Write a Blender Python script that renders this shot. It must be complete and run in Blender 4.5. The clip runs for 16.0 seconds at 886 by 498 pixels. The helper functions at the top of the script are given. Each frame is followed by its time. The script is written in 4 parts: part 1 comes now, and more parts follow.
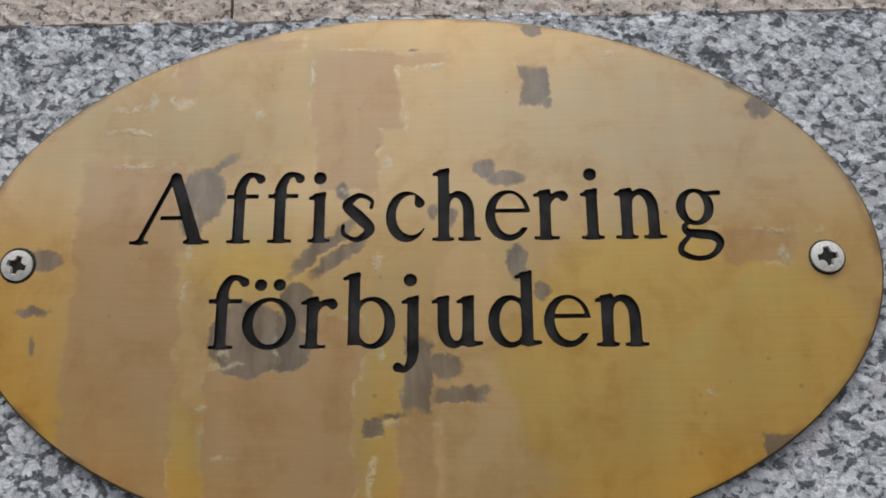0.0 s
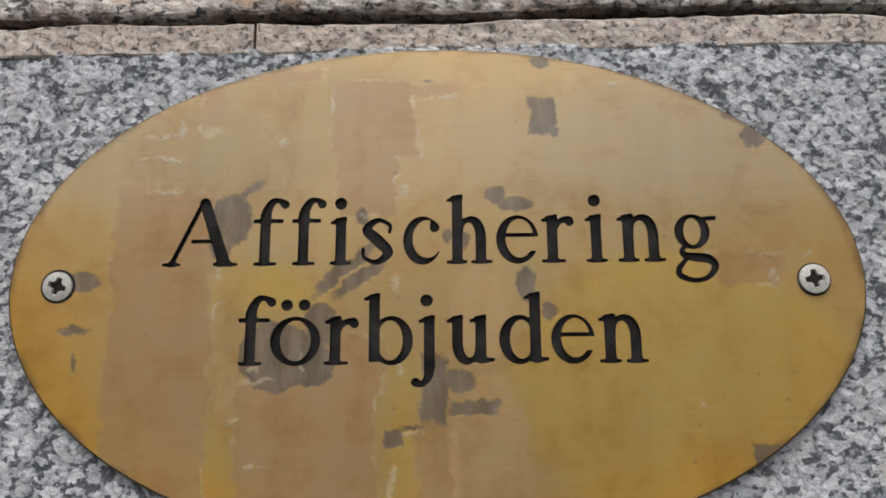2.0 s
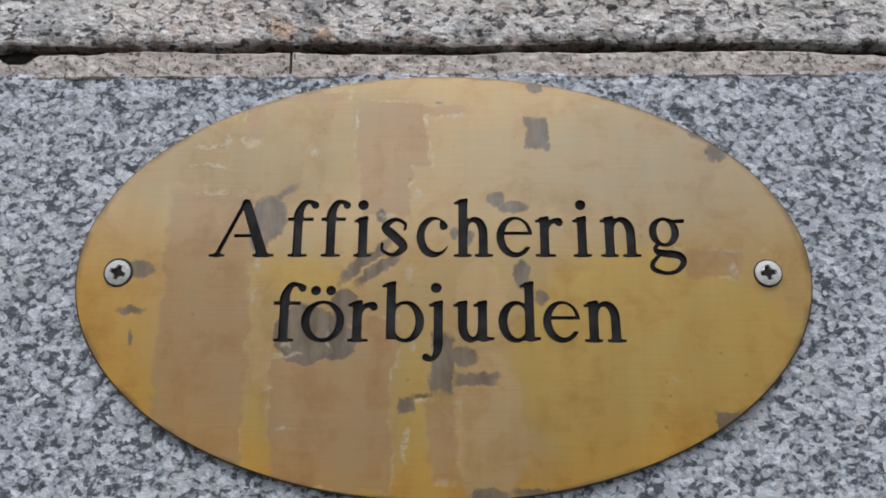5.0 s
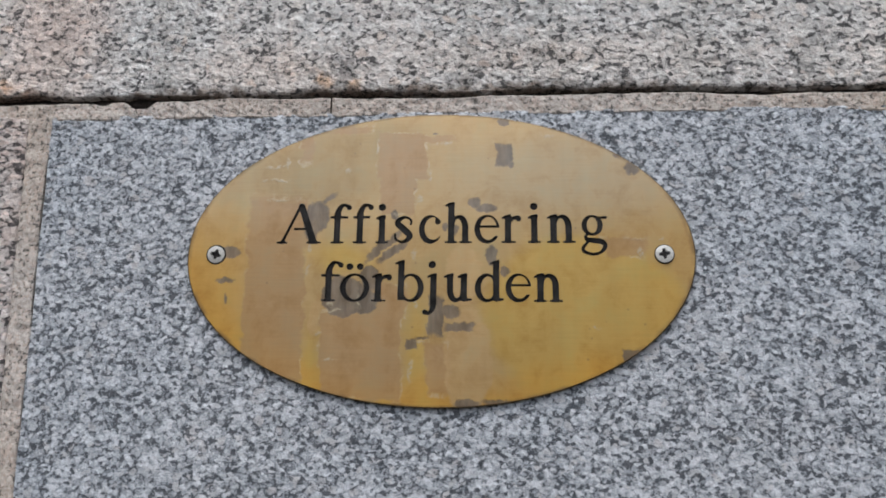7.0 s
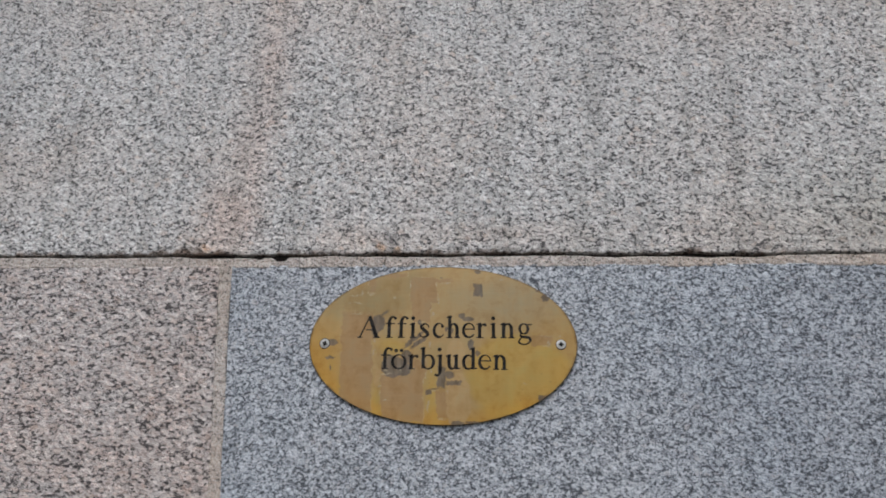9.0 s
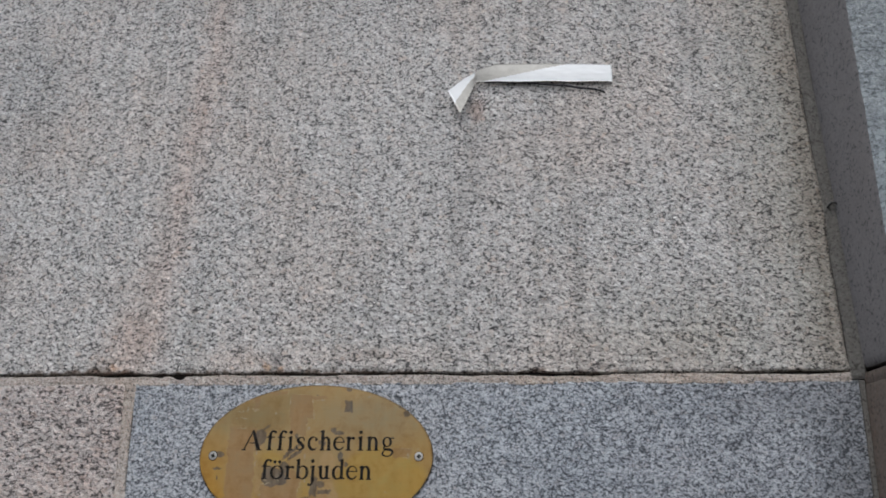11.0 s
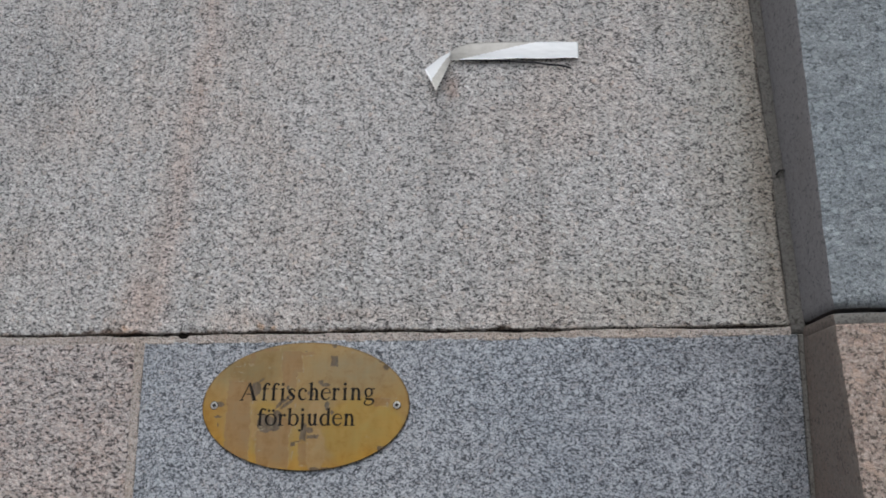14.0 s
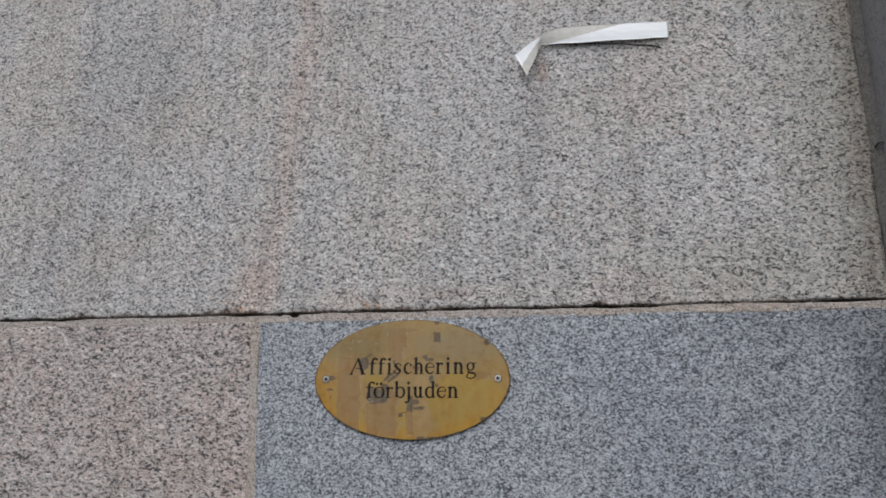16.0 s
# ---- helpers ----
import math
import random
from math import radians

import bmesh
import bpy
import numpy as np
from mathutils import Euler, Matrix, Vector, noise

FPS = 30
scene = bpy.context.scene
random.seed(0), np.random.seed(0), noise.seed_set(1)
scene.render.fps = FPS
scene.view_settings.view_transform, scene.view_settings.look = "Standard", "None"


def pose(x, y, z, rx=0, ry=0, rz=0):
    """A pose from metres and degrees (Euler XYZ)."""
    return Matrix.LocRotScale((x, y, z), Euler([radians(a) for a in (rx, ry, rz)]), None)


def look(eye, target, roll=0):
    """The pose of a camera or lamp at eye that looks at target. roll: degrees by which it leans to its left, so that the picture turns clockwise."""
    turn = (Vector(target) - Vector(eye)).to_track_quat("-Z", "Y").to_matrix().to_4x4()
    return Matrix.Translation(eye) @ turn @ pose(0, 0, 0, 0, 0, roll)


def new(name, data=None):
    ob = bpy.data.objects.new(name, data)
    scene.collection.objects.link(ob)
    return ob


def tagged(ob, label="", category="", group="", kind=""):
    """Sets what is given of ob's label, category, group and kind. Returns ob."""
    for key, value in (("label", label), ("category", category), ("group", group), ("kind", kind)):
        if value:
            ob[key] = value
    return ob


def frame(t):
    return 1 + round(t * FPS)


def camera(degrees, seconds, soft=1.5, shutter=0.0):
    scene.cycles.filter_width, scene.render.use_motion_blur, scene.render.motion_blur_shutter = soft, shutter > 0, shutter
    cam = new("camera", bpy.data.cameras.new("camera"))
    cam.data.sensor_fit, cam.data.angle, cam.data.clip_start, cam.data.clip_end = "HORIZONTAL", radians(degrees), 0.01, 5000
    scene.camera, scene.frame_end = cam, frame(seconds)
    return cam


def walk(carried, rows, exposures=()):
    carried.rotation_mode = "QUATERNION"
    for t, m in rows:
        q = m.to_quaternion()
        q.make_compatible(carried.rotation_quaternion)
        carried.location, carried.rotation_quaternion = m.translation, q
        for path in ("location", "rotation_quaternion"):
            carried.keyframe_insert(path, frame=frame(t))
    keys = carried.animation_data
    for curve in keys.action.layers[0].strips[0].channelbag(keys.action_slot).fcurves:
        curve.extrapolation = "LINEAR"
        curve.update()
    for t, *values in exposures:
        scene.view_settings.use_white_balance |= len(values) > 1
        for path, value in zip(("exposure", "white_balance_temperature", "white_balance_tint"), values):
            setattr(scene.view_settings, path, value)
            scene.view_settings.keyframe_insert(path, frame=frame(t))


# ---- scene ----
cam = camera(63.2, 16.0, soft=1.8)
PATH = [
    (0, (0.01, -0.155, 1.716), (-0.043, 1.789, 2.182), -0.3),
    (0.5, (0.008, -0.158, 1.719), (-0.034, 1.793, 2.158), -0.3),
    (1, (0.007, -0.161, 1.721), (-0.031, 1.794, 2.142), -0.3),
    (1.5, (0.007, -0.163, 1.717), (-0.039, 1.78, 2.191), -0.2),
    (2, (0.006, -0.168, 1.723), (-0.034, 1.789, 2.136), -0.4),
    (2.5, (0.005, -0.171, 1.722), (-0.037, 1.782, 2.151), -0.3),
    (3, (0.005, -0.174, 1.72), (-0.042, 1.774, 2.168), -0.3),
    (3.5, (0.006, -0.177, 1.716), (-0.056, 1.76, 2.211), -0.1),
    (3.7, (0.006, -0.18, 1.719), (-0.057, 1.764, 2.184), -0.2),
    (5.8, (0.002, -0.214, 1.699), (-0.012, 1.711, 2.244), 0.5),
    (6, (0.006, -0.223, 1.703), (-0.027, 1.719, 2.18), 0.2),
    (6.5, (0.014, -0.244, 1.696), (-0.066, 1.701, 2.158), 0.4),
    (7, (0.022, -0.277, 1.687), (-0.113, 1.665, 2.147), 0.8),
    (7.5, (0.022, -0.332, 1.69), (-0.11, 1.621, 2.102), 0.7),
    (8, (0.025, -0.403, 1.685), (-0.1, 1.545, 2.12), 0.4),
    (8.5, (0.026, -0.473, 1.686), (-0.119, 1.471, 2.131), 0.3),
    (9, (0.044, -0.536, 1.675), (-0.114, 1.385, 2.209), 0.9),
    (9.5, (0.085, -0.591, 1.675), (-0.079, 1.312, 2.27), 1.1),
    (10, (0.113, -0.619, 1.682), (-0.024, 1.271, 2.32), 0.8),
    (10.2, (0.122, -0.62, 1.69), (-0.017, 1.262, 2.352), 0.8),
    (12.3, (0.204, -0.631, 1.738), (-0.004, 1.271, 2.321), 0.0),
    (12.5, (0.205, -0.637, 1.735), (0.0, 1.269, 2.308), 0.1),
    (13, (0.214, -0.648, 1.717), (-0.005, 1.253, 2.297), 0.1),
    (13.5, (0.215, -0.663, 1.709), (-0.008, 1.243, 2.273), 0.2),
    (14, (0.21, -0.673, 1.705), (-0.016, 1.236, 2.257), 0.3),
    (14.5, (0.209, -0.68, 1.701), (-0.043, 1.228, 2.248), 0.5),
    (15, (0.206, -0.685, 1.697), (-0.075, 1.22, 2.238), 0.5),
    (15.5, (0.194, -0.697, 1.699), (-0.127, 1.208, 2.215), 0.4),
    (16, (0.182, -0.707, 1.695), (-0.22, 1.187, 2.198), 0.6),
]
walk(cam, [(t, look(eye, aim, roll)) for t, eye, aim, roll in PATH],
     [(0, 0.1, 6700, 10), (1.5, 0.13, 6960, 10.5), (2.0, 0.12, 7000, 10.5), (2.5, 0.12, 7330, 10.5), (3.0, 0.08, 6400, 10), (3.5, 0.05, 6080, 9.5), (6, 0.15, 6450, 10), (7.5, 0.13, 6450, 10), (8.5, 0.04, 6450, 10), (9, 0.05, 6450, 10), (9.5, 0.0, 6450, 10), (12.4, -0.1, 6480, 10), (16, -0.1, 6480, 10)])

# ---- light ----
world = bpy.data.worlds.new("overcast_sky")
scene.world = world
world.use_nodes = True
wt = world.node_tree
wt.nodes.clear()
sky = wt.nodes.new("ShaderNodeTexSky")
sky.sky_type = "NISHITA"
sky.sun_disc = False
sky.sun_elevation, sky.sun_rotation = radians(66), radians(196)
sky.air_density, sky.dust_density = 1.0, 4.0
pale = wt.nodes.new("ShaderNodeHueSaturation")
pale.inputs["Saturation"].default_value = 0.42
back = wt.nodes.new("ShaderNodeBackground")
back.inputs["Strength"].default_value = 0.235
wout = wt.nodes.new("ShaderNodeOutputWorld")
wt.links.new(sky.outputs[0], pale.inputs["Color"])
wt.links.new(pale.outputs[0], back.inputs[0])
wt.links.new(back.outputs[0], wout.inputs[0])

sun = new("sun", bpy.data.lights.new("sun", "SUN"))
sun.data.energy, sun.data.angle, sun.data.color = 1.25, radians(30), (0.95, 0.98, 1.0)
sun.matrix_world = look((-1.0, -4.5, 12.0), (0, 0, 1.8))


# ---- node helpers ----
def put(nt, socket, value):
    if isinstance(value, bpy.types.NodeSocket):
        nt.links.new(value, socket)
    else:
        socket.default_value = value


def calc(nt, op, a, b=0.0, c=0.0, clamp=False):
    n = nt.nodes.new("ShaderNodeMath")
    n.operation, n.use_clamp = op, clamp
    for i, v in enumerate((a, b, c)):
        put(nt, n.inputs[i], v)
    return n.outputs[0]


def vcalc(nt, op, a, b=(0, 0, 0)):
    n = nt.nodes.new("ShaderNodeVectorMath")
    n.operation = op
    put(nt, n.inputs[0], a)
    put(nt, n.inputs[1], b)
    return n.outputs["Value"] if op == "LENGTH" else n.outputs[0]


def scaled(nt, vec, s):
    n = nt.nodes.new("ShaderNodeVectorMath")
    n.operation = "SCALE"
    put(nt, n.inputs[0], vec)
    put(nt, n.inputs["Scale"], s)
    return n.outputs[0]


def grain(nt, vec, scale, detail=2.0, rough=0.5, colour=False):
    n = nt.nodes.new("ShaderNodeTexNoise")
    put(nt, n.inputs["Vector"], vec)
    n.inputs["Scale"].default_value = scale
    n.inputs["Detail"].default_value = detail
    n.inputs["Roughness"].default_value = rough
    return n.outputs["Color" if colour else 0]


def cells(nt, vec, scale, feature="F1"):
    n = nt.nodes.new("ShaderNodeTexVoronoi")
    n.feature = feature
    put(nt, n.inputs["Vector"], vec)
    n.inputs["Scale"].default_value = scale
    return n


def spread(nt, v, a, b, lo=0.0, hi=1.0, smooth=True):
    n = nt.nodes.new("ShaderNodeMapRange")
    n.interpolation_type = "SMOOTHSTEP" if smooth else "LINEAR"
    for i, x in enumerate((v, a, b, lo, hi)):
        put(nt, n.inputs[i], x)
    return n.outputs[0]


def blend(nt, fac, a, b, how="MIX"):
    n = nt.nodes.new("ShaderNodeMix")
    n.data_type, n.blend_type = "RGBA", how
    put(nt, n.inputs[0], fac)
    for i, v in ((6, a), (7, b)):
        put(nt, n.inputs[i], v if isinstance(v, bpy.types.NodeSocket) else (*v, 1))
    return n.outputs[2]


def ramp(nt, fac, stops, constant=False):
    n = nt.nodes.new("ShaderNodeValToRGB")
    n.color_ramp.interpolation = "CONSTANT" if constant else "LINEAR"
    el = n.color_ramp.elements
    while len(el) < len(stops):
        el.new(0.5)
    for e, (p, c) in zip(el, stops):
        e.position, e.color = p, (*c, 1)
    put(nt, n.inputs[0], fac)
    return n.outputs[0]


def bump(nt, height, strength, distance, normal=None):
    n = nt.nodes.new("ShaderNodeBump")
    n.inputs["Strength"].default_value = strength
    n.inputs["Distance"].default_value = distance
    put(nt, n.inputs["Height"], height)
    if normal is not None:
        put(nt, n.inputs["Normal"], normal)
    return n.outputs[0]


def start(name):
    m = bpy.data.materials.new(name)
    m.use_nodes = True
    nt = m.node_tree
    b = nt.nodes["Principled BSDF"]
    tc = nt.nodes.new("ShaderNodeTexCoord")
    return m, nt, b, tc.outputs["Object"]


def patches(nt, vec, spots, square=False):
    """The least distance, in metres, to a set of upright ovals or oblongs (cx, cz, rx, rz in millimetres)."""
    best = None
    for cx, cz, rx, rz in spots:
        q = vcalc(nt, "MULTIPLY", vcalc(nt, "SUBTRACT", vec, (cx / 1000, 0, cz / 1000)), (1000 / rx, 0, 1000 / rz))
        if square:
            s = nt.nodes.new("ShaderNodeSeparateXYZ")
            nt.links.new(vcalc(nt, "ABSOLUTE", q), s.inputs[0])
            d = calc(nt, "MAXIMUM", s.outputs[0], s.outputs[2])
        else:
            d = vcalc(nt, "LENGTH", q)
        r = min(rx, rz) / 1000
        d = calc(nt, "MULTIPLY_ADD", d, r, -r)
        best = d if best is None else calc(nt, "MINIMUM", best, d)
    return best


def slanted(nt, vec, cx, cz, half, thick, degrees):
    """The distance, in metres, to one leaning oval (millimetres)."""
    q = vcalc(nt, "SUBTRACT", vec, (cx / 1000, 0, cz / 1000))
    c, s = math.cos(radians(degrees)), math.sin(radians(degrees))
    n = []
    for ax in ((1000 * c / half, 0, 1000 * s / half), (-1000 * s / thick, 0, 1000 * c / thick)):
        dot = nt.nodes.new("ShaderNodeVectorMath")
        dot.operation = "DOT_PRODUCT"
        put(nt, dot.inputs[0], q)
        dot.inputs[1].default_value = ax
        n.append(calc(nt, "POWER", calc(nt, "ABSOLUTE", dot.outputs["Value"]), 3.0))
    d = calc(nt, "POWER", calc(nt, "ADD", n[0], n[1]), 1 / 3)
    return calc(nt, "MULTIPLY_ADD", d, thick / 1000, -thick / 1000)


def warped(nt, vec, *waves):
    for scale, amount in waves:
        shift = vcalc(nt, "SUBTRACT", grain(nt, vec, scale, 2.0, 0.6, True), (0.5, 0.5, 0.5))
        vec = vcalc(nt, "ADD", vec, scaled(nt, shift, amount))
    return vec


# ---- materials ----
def granite(name, tones, size=1.0, dark=0.2, big=0.0, big_tone=(0.4, 0.33, 0.28), tint=(0.5, 0.38, 0.3), tint_amount=0.3,
            relief=0.6, rough=0.8, rosiness=0.55, stretch=1.0, runs=0.0, rows=0.0, streaks_and_shade=()):
    """tones: mica, dark, light and palest crystals. size: about the width of a crystal, in units of 3 mm. rows: depth of the tooling marks."""
    m, nt, b, obj = start(name)
    body = vcalc(nt, "MULTIPLY", obj, (1 / stretch, 1, 1))
    vec = warped(nt, body, (300 / size, 0.0024 * size), (1100 / size, 0.0012 * size))
    c1 = cells(nt, vec, 480 / size)
    c2 = cells(nt, vcalc(nt, "ADD", vec, (3.1, 1.7, 5.3)), 760 / size)
    wide = warped(nt, vcalc(nt, "ADD", body, (1.3, 4.1, 2.9)), (140 / size, 0.004 * size), (520 / size, 0.0018 * size))
    cb = cells(nt, wide, 190 / size)
    seam = cells(nt, wide, 190 / size, "DISTANCE_TO_EDGE")
    r1, r2, rb = (nt.nodes.new("ShaderNodeSeparateColor") for _ in range(3))
    for c, r in ((c1, r1), (c2, r2), (cb, rb)):
        nt.links.new(c.outputs["Color"], r.inputs[0])
    # large feldspars gather pale crystals, and the dark ones lie in the seams between them and in clouds
    cloud = grain(nt, body, 60 / size, 3.0, 0.6)
    between = spread(nt, seam.outputs["Distance"], 0.15, 0.01)
    pick = calc(nt, "ADD", r1.outputs[0], calc(nt, "MULTIPLY_ADD", cloud, 0.36, -0.16))
    pick = calc(nt, "ADD", pick, calc(nt, "MULTIPLY_ADD", rb.outputs[0], 0.26, -0.08))
    pick = calc(nt, "SUBTRACT", pick, calc(nt, "MULTIPLY", between, 0.30))
    pick = calc(nt, "ADD", pick, calc(nt, "MULTIPLY_ADD", r2.outputs[0], 0.44, -0.2))
    d, k, l, p = tones
    half = tuple(0.5 * u + 0.5 * v for u, v in zip(k, l))
    col = ramp(nt, pick, ((0.0, d), (max(0.0, dark - 0.05), d), (dark + 0.05, k), (dark + 0.17, half), (0.58, l), (0.95, p)))
    milky = spread(nt, grain(nt, vcalc(nt, "ADD", body, (7.7, 2.2, 4.4)), 300 / size, 3.0, 0.65), 0.34, 0.66)
    mica = spread(nt, pick, dark + 0.06, dark)
    col = blend(nt, calc(nt, "MULTIPLY_ADD", mica, -0.17, 0.28), col, blend(nt, milky, half, p))
    rosy = calc(nt, "MULTIPLY", calc(nt, "GREATER_THAN", r1.outputs[2], 0.66), calc(nt, "SUBTRACT", 1.0, mica))
    col = blend(nt, calc(nt, "MULTIPLY", rosy, rosiness), col, blend(nt, 1.0, col, (1.0, 0.88, 0.83), "MULTIPLY"))
    if big:
        is_big = calc(nt, "LESS_THAN", rb.outputs[1], big)
        near = calc(nt, "MULTIPLY", spread(nt, seam.outputs["Distance"], 0.02, 0.16), calc(nt, "SUBTRACT", 1.0, calc(nt, "MULTIPLY", mica, 0.7)))
        col = blend(nt, calc(nt, "MULTIPLY", calc(nt, "MULTIPLY", is_big, near), 0.6), col, blend(nt, rb.outputs[2], big_tone, l))
    # slow change of tint and dirt
    slow = spread(nt, grain(nt, obj, 7.0, 4.0, 0.6), 0.42, 0.68)
    col = blend(nt, calc(nt, "MULTIPLY", slow, tint_amount), col, blend(nt, 1.0, col, tint, "MULTIPLY"))
    dust = grain(nt, obj, 1500 / size, 2.0, 0.7)
    col = blend(nt, 0.25, col, ramp(nt, dust, ((0.3, (0.6, 0.6, 0.6)), (0.62, (1, 1, 1)))), "MULTIPLY")
    if runs:
        run = grain(nt, vcalc(nt, "MULTIPLY", warped(nt, obj, (12, 0.02)), (70, 1, 2.5)), 1.0, 4.0, 0.65)
        col = blend(nt, runs, col, ramp(nt, run, ((0.36, (0.66, 0.66, 0.64)), (0.5, (1, 1, 1)), (0.72, (1.0, 0.94, 0.89)))), "MULTIPLY")
    soft = warped(nt, obj, (25, 0.02), (160, 0.012))
    # stains, and shade painted into the colour beside the pier and along the lower edge
    for spots, tone, amount, edge in streaks_and_shade:
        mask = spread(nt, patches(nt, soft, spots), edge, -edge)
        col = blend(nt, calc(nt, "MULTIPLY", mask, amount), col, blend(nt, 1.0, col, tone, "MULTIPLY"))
    nt.links.new(col, b.inputs["Base Color"])
    b.inputs["Roughness"].default_value = rough
    b.inputs["Specular IOR Level"].default_value = 0.35
    h = calc(nt, "ADD", calc(nt, "MULTIPLY", r1.outputs[1], 0.6), calc(nt, "MULTIPLY", grain(nt, obj, 420 / size, 4.0, 0.7), 1.4))
    if rows:
        tooled = grain(nt, vcalc(nt, "MULTIPLY", warped(nt, obj, (40, 0.006)), (150, 1, 420)), 1.0, 3.0, 0.6)
        h = calc(nt, "ADD", h, calc(nt, "MULTIPLY", tooled, rows))
    nt.links.new(bump(nt, h, relief, 0.0016 * size), b.inputs["Normal"])
    return m


PINK = (1.0, 0.86, 0.80)
SOOT = (0.55, 0.54, 0.53)
slab_stone = granite(
    "rosy_grey_granite", ((0.036, 0.036, 0.039), (0.25, 0.252, 0.252), (0.545, 0.543, 0.535), (0.73, 0.73, 0.722)), size=0.8, dark=0.105,
    big=0.14, big_tone=(0.60, 0.50, 0.43), tint=(1.0, 0.92, 0.87), tint_amount=0.65, relief=0.9, rough=0.85, rosiness=0.3, stretch=1.32, runs=0.5, rows=0.5,
    streaks_and_shade=(
        (((-49, 1824, 2.5, 4), (-36, 1822, 3.5, 2.5), (-190, 1824, 4, 2)), (1.0, 0.70, 0.46), 0.8, 0.002),
        (((-41, 1830, 2.5, 6), (-45, 1834, 2, 3), (120, 1828, 2.5, 5)), (0.35, 0.36, 0.38), 0.8, 0.002),
        (((-131, 2170, 10, 70), (-139, 2080, 11, 70), (-148, 1990, 11, 70), (-158, 1905, 13, 60), (-170, 1850, 22, 30)), PINK, 0.75, 0.018),
        (((134, 2030, 9, 40), (126, 1985, 6, 30), (349, 2140, 8, 30), (-315, 1921, 8, 22), (120, 1950, 8, 40), (225, 1960, 7, 60)), SOOT, 0.4, 0.008),
        (((-197, 1826, 10, 8), (40, 1835, 60, 9), (-60, 1832, 30, 6)), (1.0, 0.82, 0.7), 0.4, 0.012),
        # shade of the pier corner, painted as two bands down the slab's right side
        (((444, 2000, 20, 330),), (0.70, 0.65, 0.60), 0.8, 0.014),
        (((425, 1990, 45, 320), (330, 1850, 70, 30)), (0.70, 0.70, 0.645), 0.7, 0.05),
        (((138, 2074, 8, 13),), (0.80, 0.62, 0.55), 0.7, 0.006),
        # joint grime and painted underside shade along the slab's rounded lower edge
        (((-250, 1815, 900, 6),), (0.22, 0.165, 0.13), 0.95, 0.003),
        (((-360, 2120, 90, 110), (-420, 1960, 60, 150), (60, 2230, 300, 40)), (0.78, 0.80, 0.82), 0.55, 0.07),
    ))
grey_stone = granite(
    "blue_grey_granite", ((0.032, 0.038, 0.047), (0.106, 0.123, 0.142), (0.315, 0.339, 0.368), (0.585, 0.612, 0.65)), size=0.68, dark=0.185,
    big=0.22, big_tone=(0.46, 0.435, 0.43), tint=(0.88, 0.93, 0.97), tint_amount=0.5, relief=0.6, rough=0.75, rosiness=0.15, stretch=1.25,
    # painted shade: darker towards the pier corner and across the right half
    streaks_and_shade=((((440, 1750, 32, 120), (410, 1795, 70, 12), (452, 1760, 12, 120)), (0.52, 0.52, 0.53), 0.8, 0.024), (((330, 1690, 150, 100),), (0.84, 0.85, 0.87), 0.8, 0.05)))
beige_stone = granite(
    "brownish_pink_granite", ((0.02, 0.018, 0.02), (0.23, 0.212, 0.207), (0.49, 0.456, 0.44), (0.70, 0.655, 0.63)), size=0.86, dark=0.125,
    big=0.16, big_tone=(0.47, 0.36, 0.30), tint=(1.0, 0.86, 0.78), tint_amount=0.5, relief=1.0, rough=0.85, stretch=1.6, rows=0.6)
pier_stone = granite(
    "pale_blue_grey_granite", ((0.10, 0.115, 0.125), (0.19, 0.215, 0.23), (0.255, 0.285, 0.305), (0.38, 0.415, 0.435)), size=0.9, dark=0.02,
    big=0.3, big_tone=(0.45, 0.5, 0.53), tint=(0.92, 0.97, 1.0), tint_amount=0.5, relief=0.9, rough=0.8, rosiness=0.0, stretch=1.2)
pier_rose = granite(
    "rough_rosy_granite", ((0.07, 0.06, 0.05), (0.19, 0.152, 0.132), (0.29, 0.236, 0.204), (0.45, 0.385, 0.34)), size=1.1, dark=0.10,
    big=0.2, big_tone=(0.52, 0.38, 0.29), tint=(1.0, 0.85, 0.74), tint_amount=0.5, relief=0.9, rough=0.85)
# sawn pier sides: smoother stone, with the side's shade partly put into the colour
sawn_grey_shaded = granite(
    "shaded_sawn_grey_granite", ((0.06, 0.06, 0.065), (0.148, 0.146, 0.152), (0.17, 0.168, 0.174), (0.195, 0.192, 0.198)), size=1.0, dark=-0.08,
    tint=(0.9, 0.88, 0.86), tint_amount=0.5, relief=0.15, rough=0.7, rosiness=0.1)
sawn_brown_shaded = granite(
    "shaded_sawn_brown_granite", ((0.05, 0.043, 0.036), (0.104, 0.088, 0.078), (0.126, 0.107, 0.095), (0.15, 0.129, 0.115)), size=1.0, dark=-0.06,
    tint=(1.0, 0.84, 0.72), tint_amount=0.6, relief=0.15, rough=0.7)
grey_joint = granite(
    "grey_brown_mortar", ((0.05, 0.048, 0.042), (0.10, 0.098, 0.093), (0.128, 0.125, 0.118), (0.165, 0.161, 0.152)), size=0.8, dark=-0.06,
    tint=(0.95, 0.90, 0.84), tint_amount=0.6, relief=0.3, rough=0.9, rosiness=0.2)
mortar = granite(
    "sandy_mortar", ((0.08, 0.075, 0.07), (0.30, 0.27, 0.245), (0.41, 0.375, 0.345), (0.54, 0.50, 0.465)), size=0.6, dark=0.0,
    tint=(0.95, 0.88, 0.8), tint_amount=0.6, relief=0.5, rough=0.9)


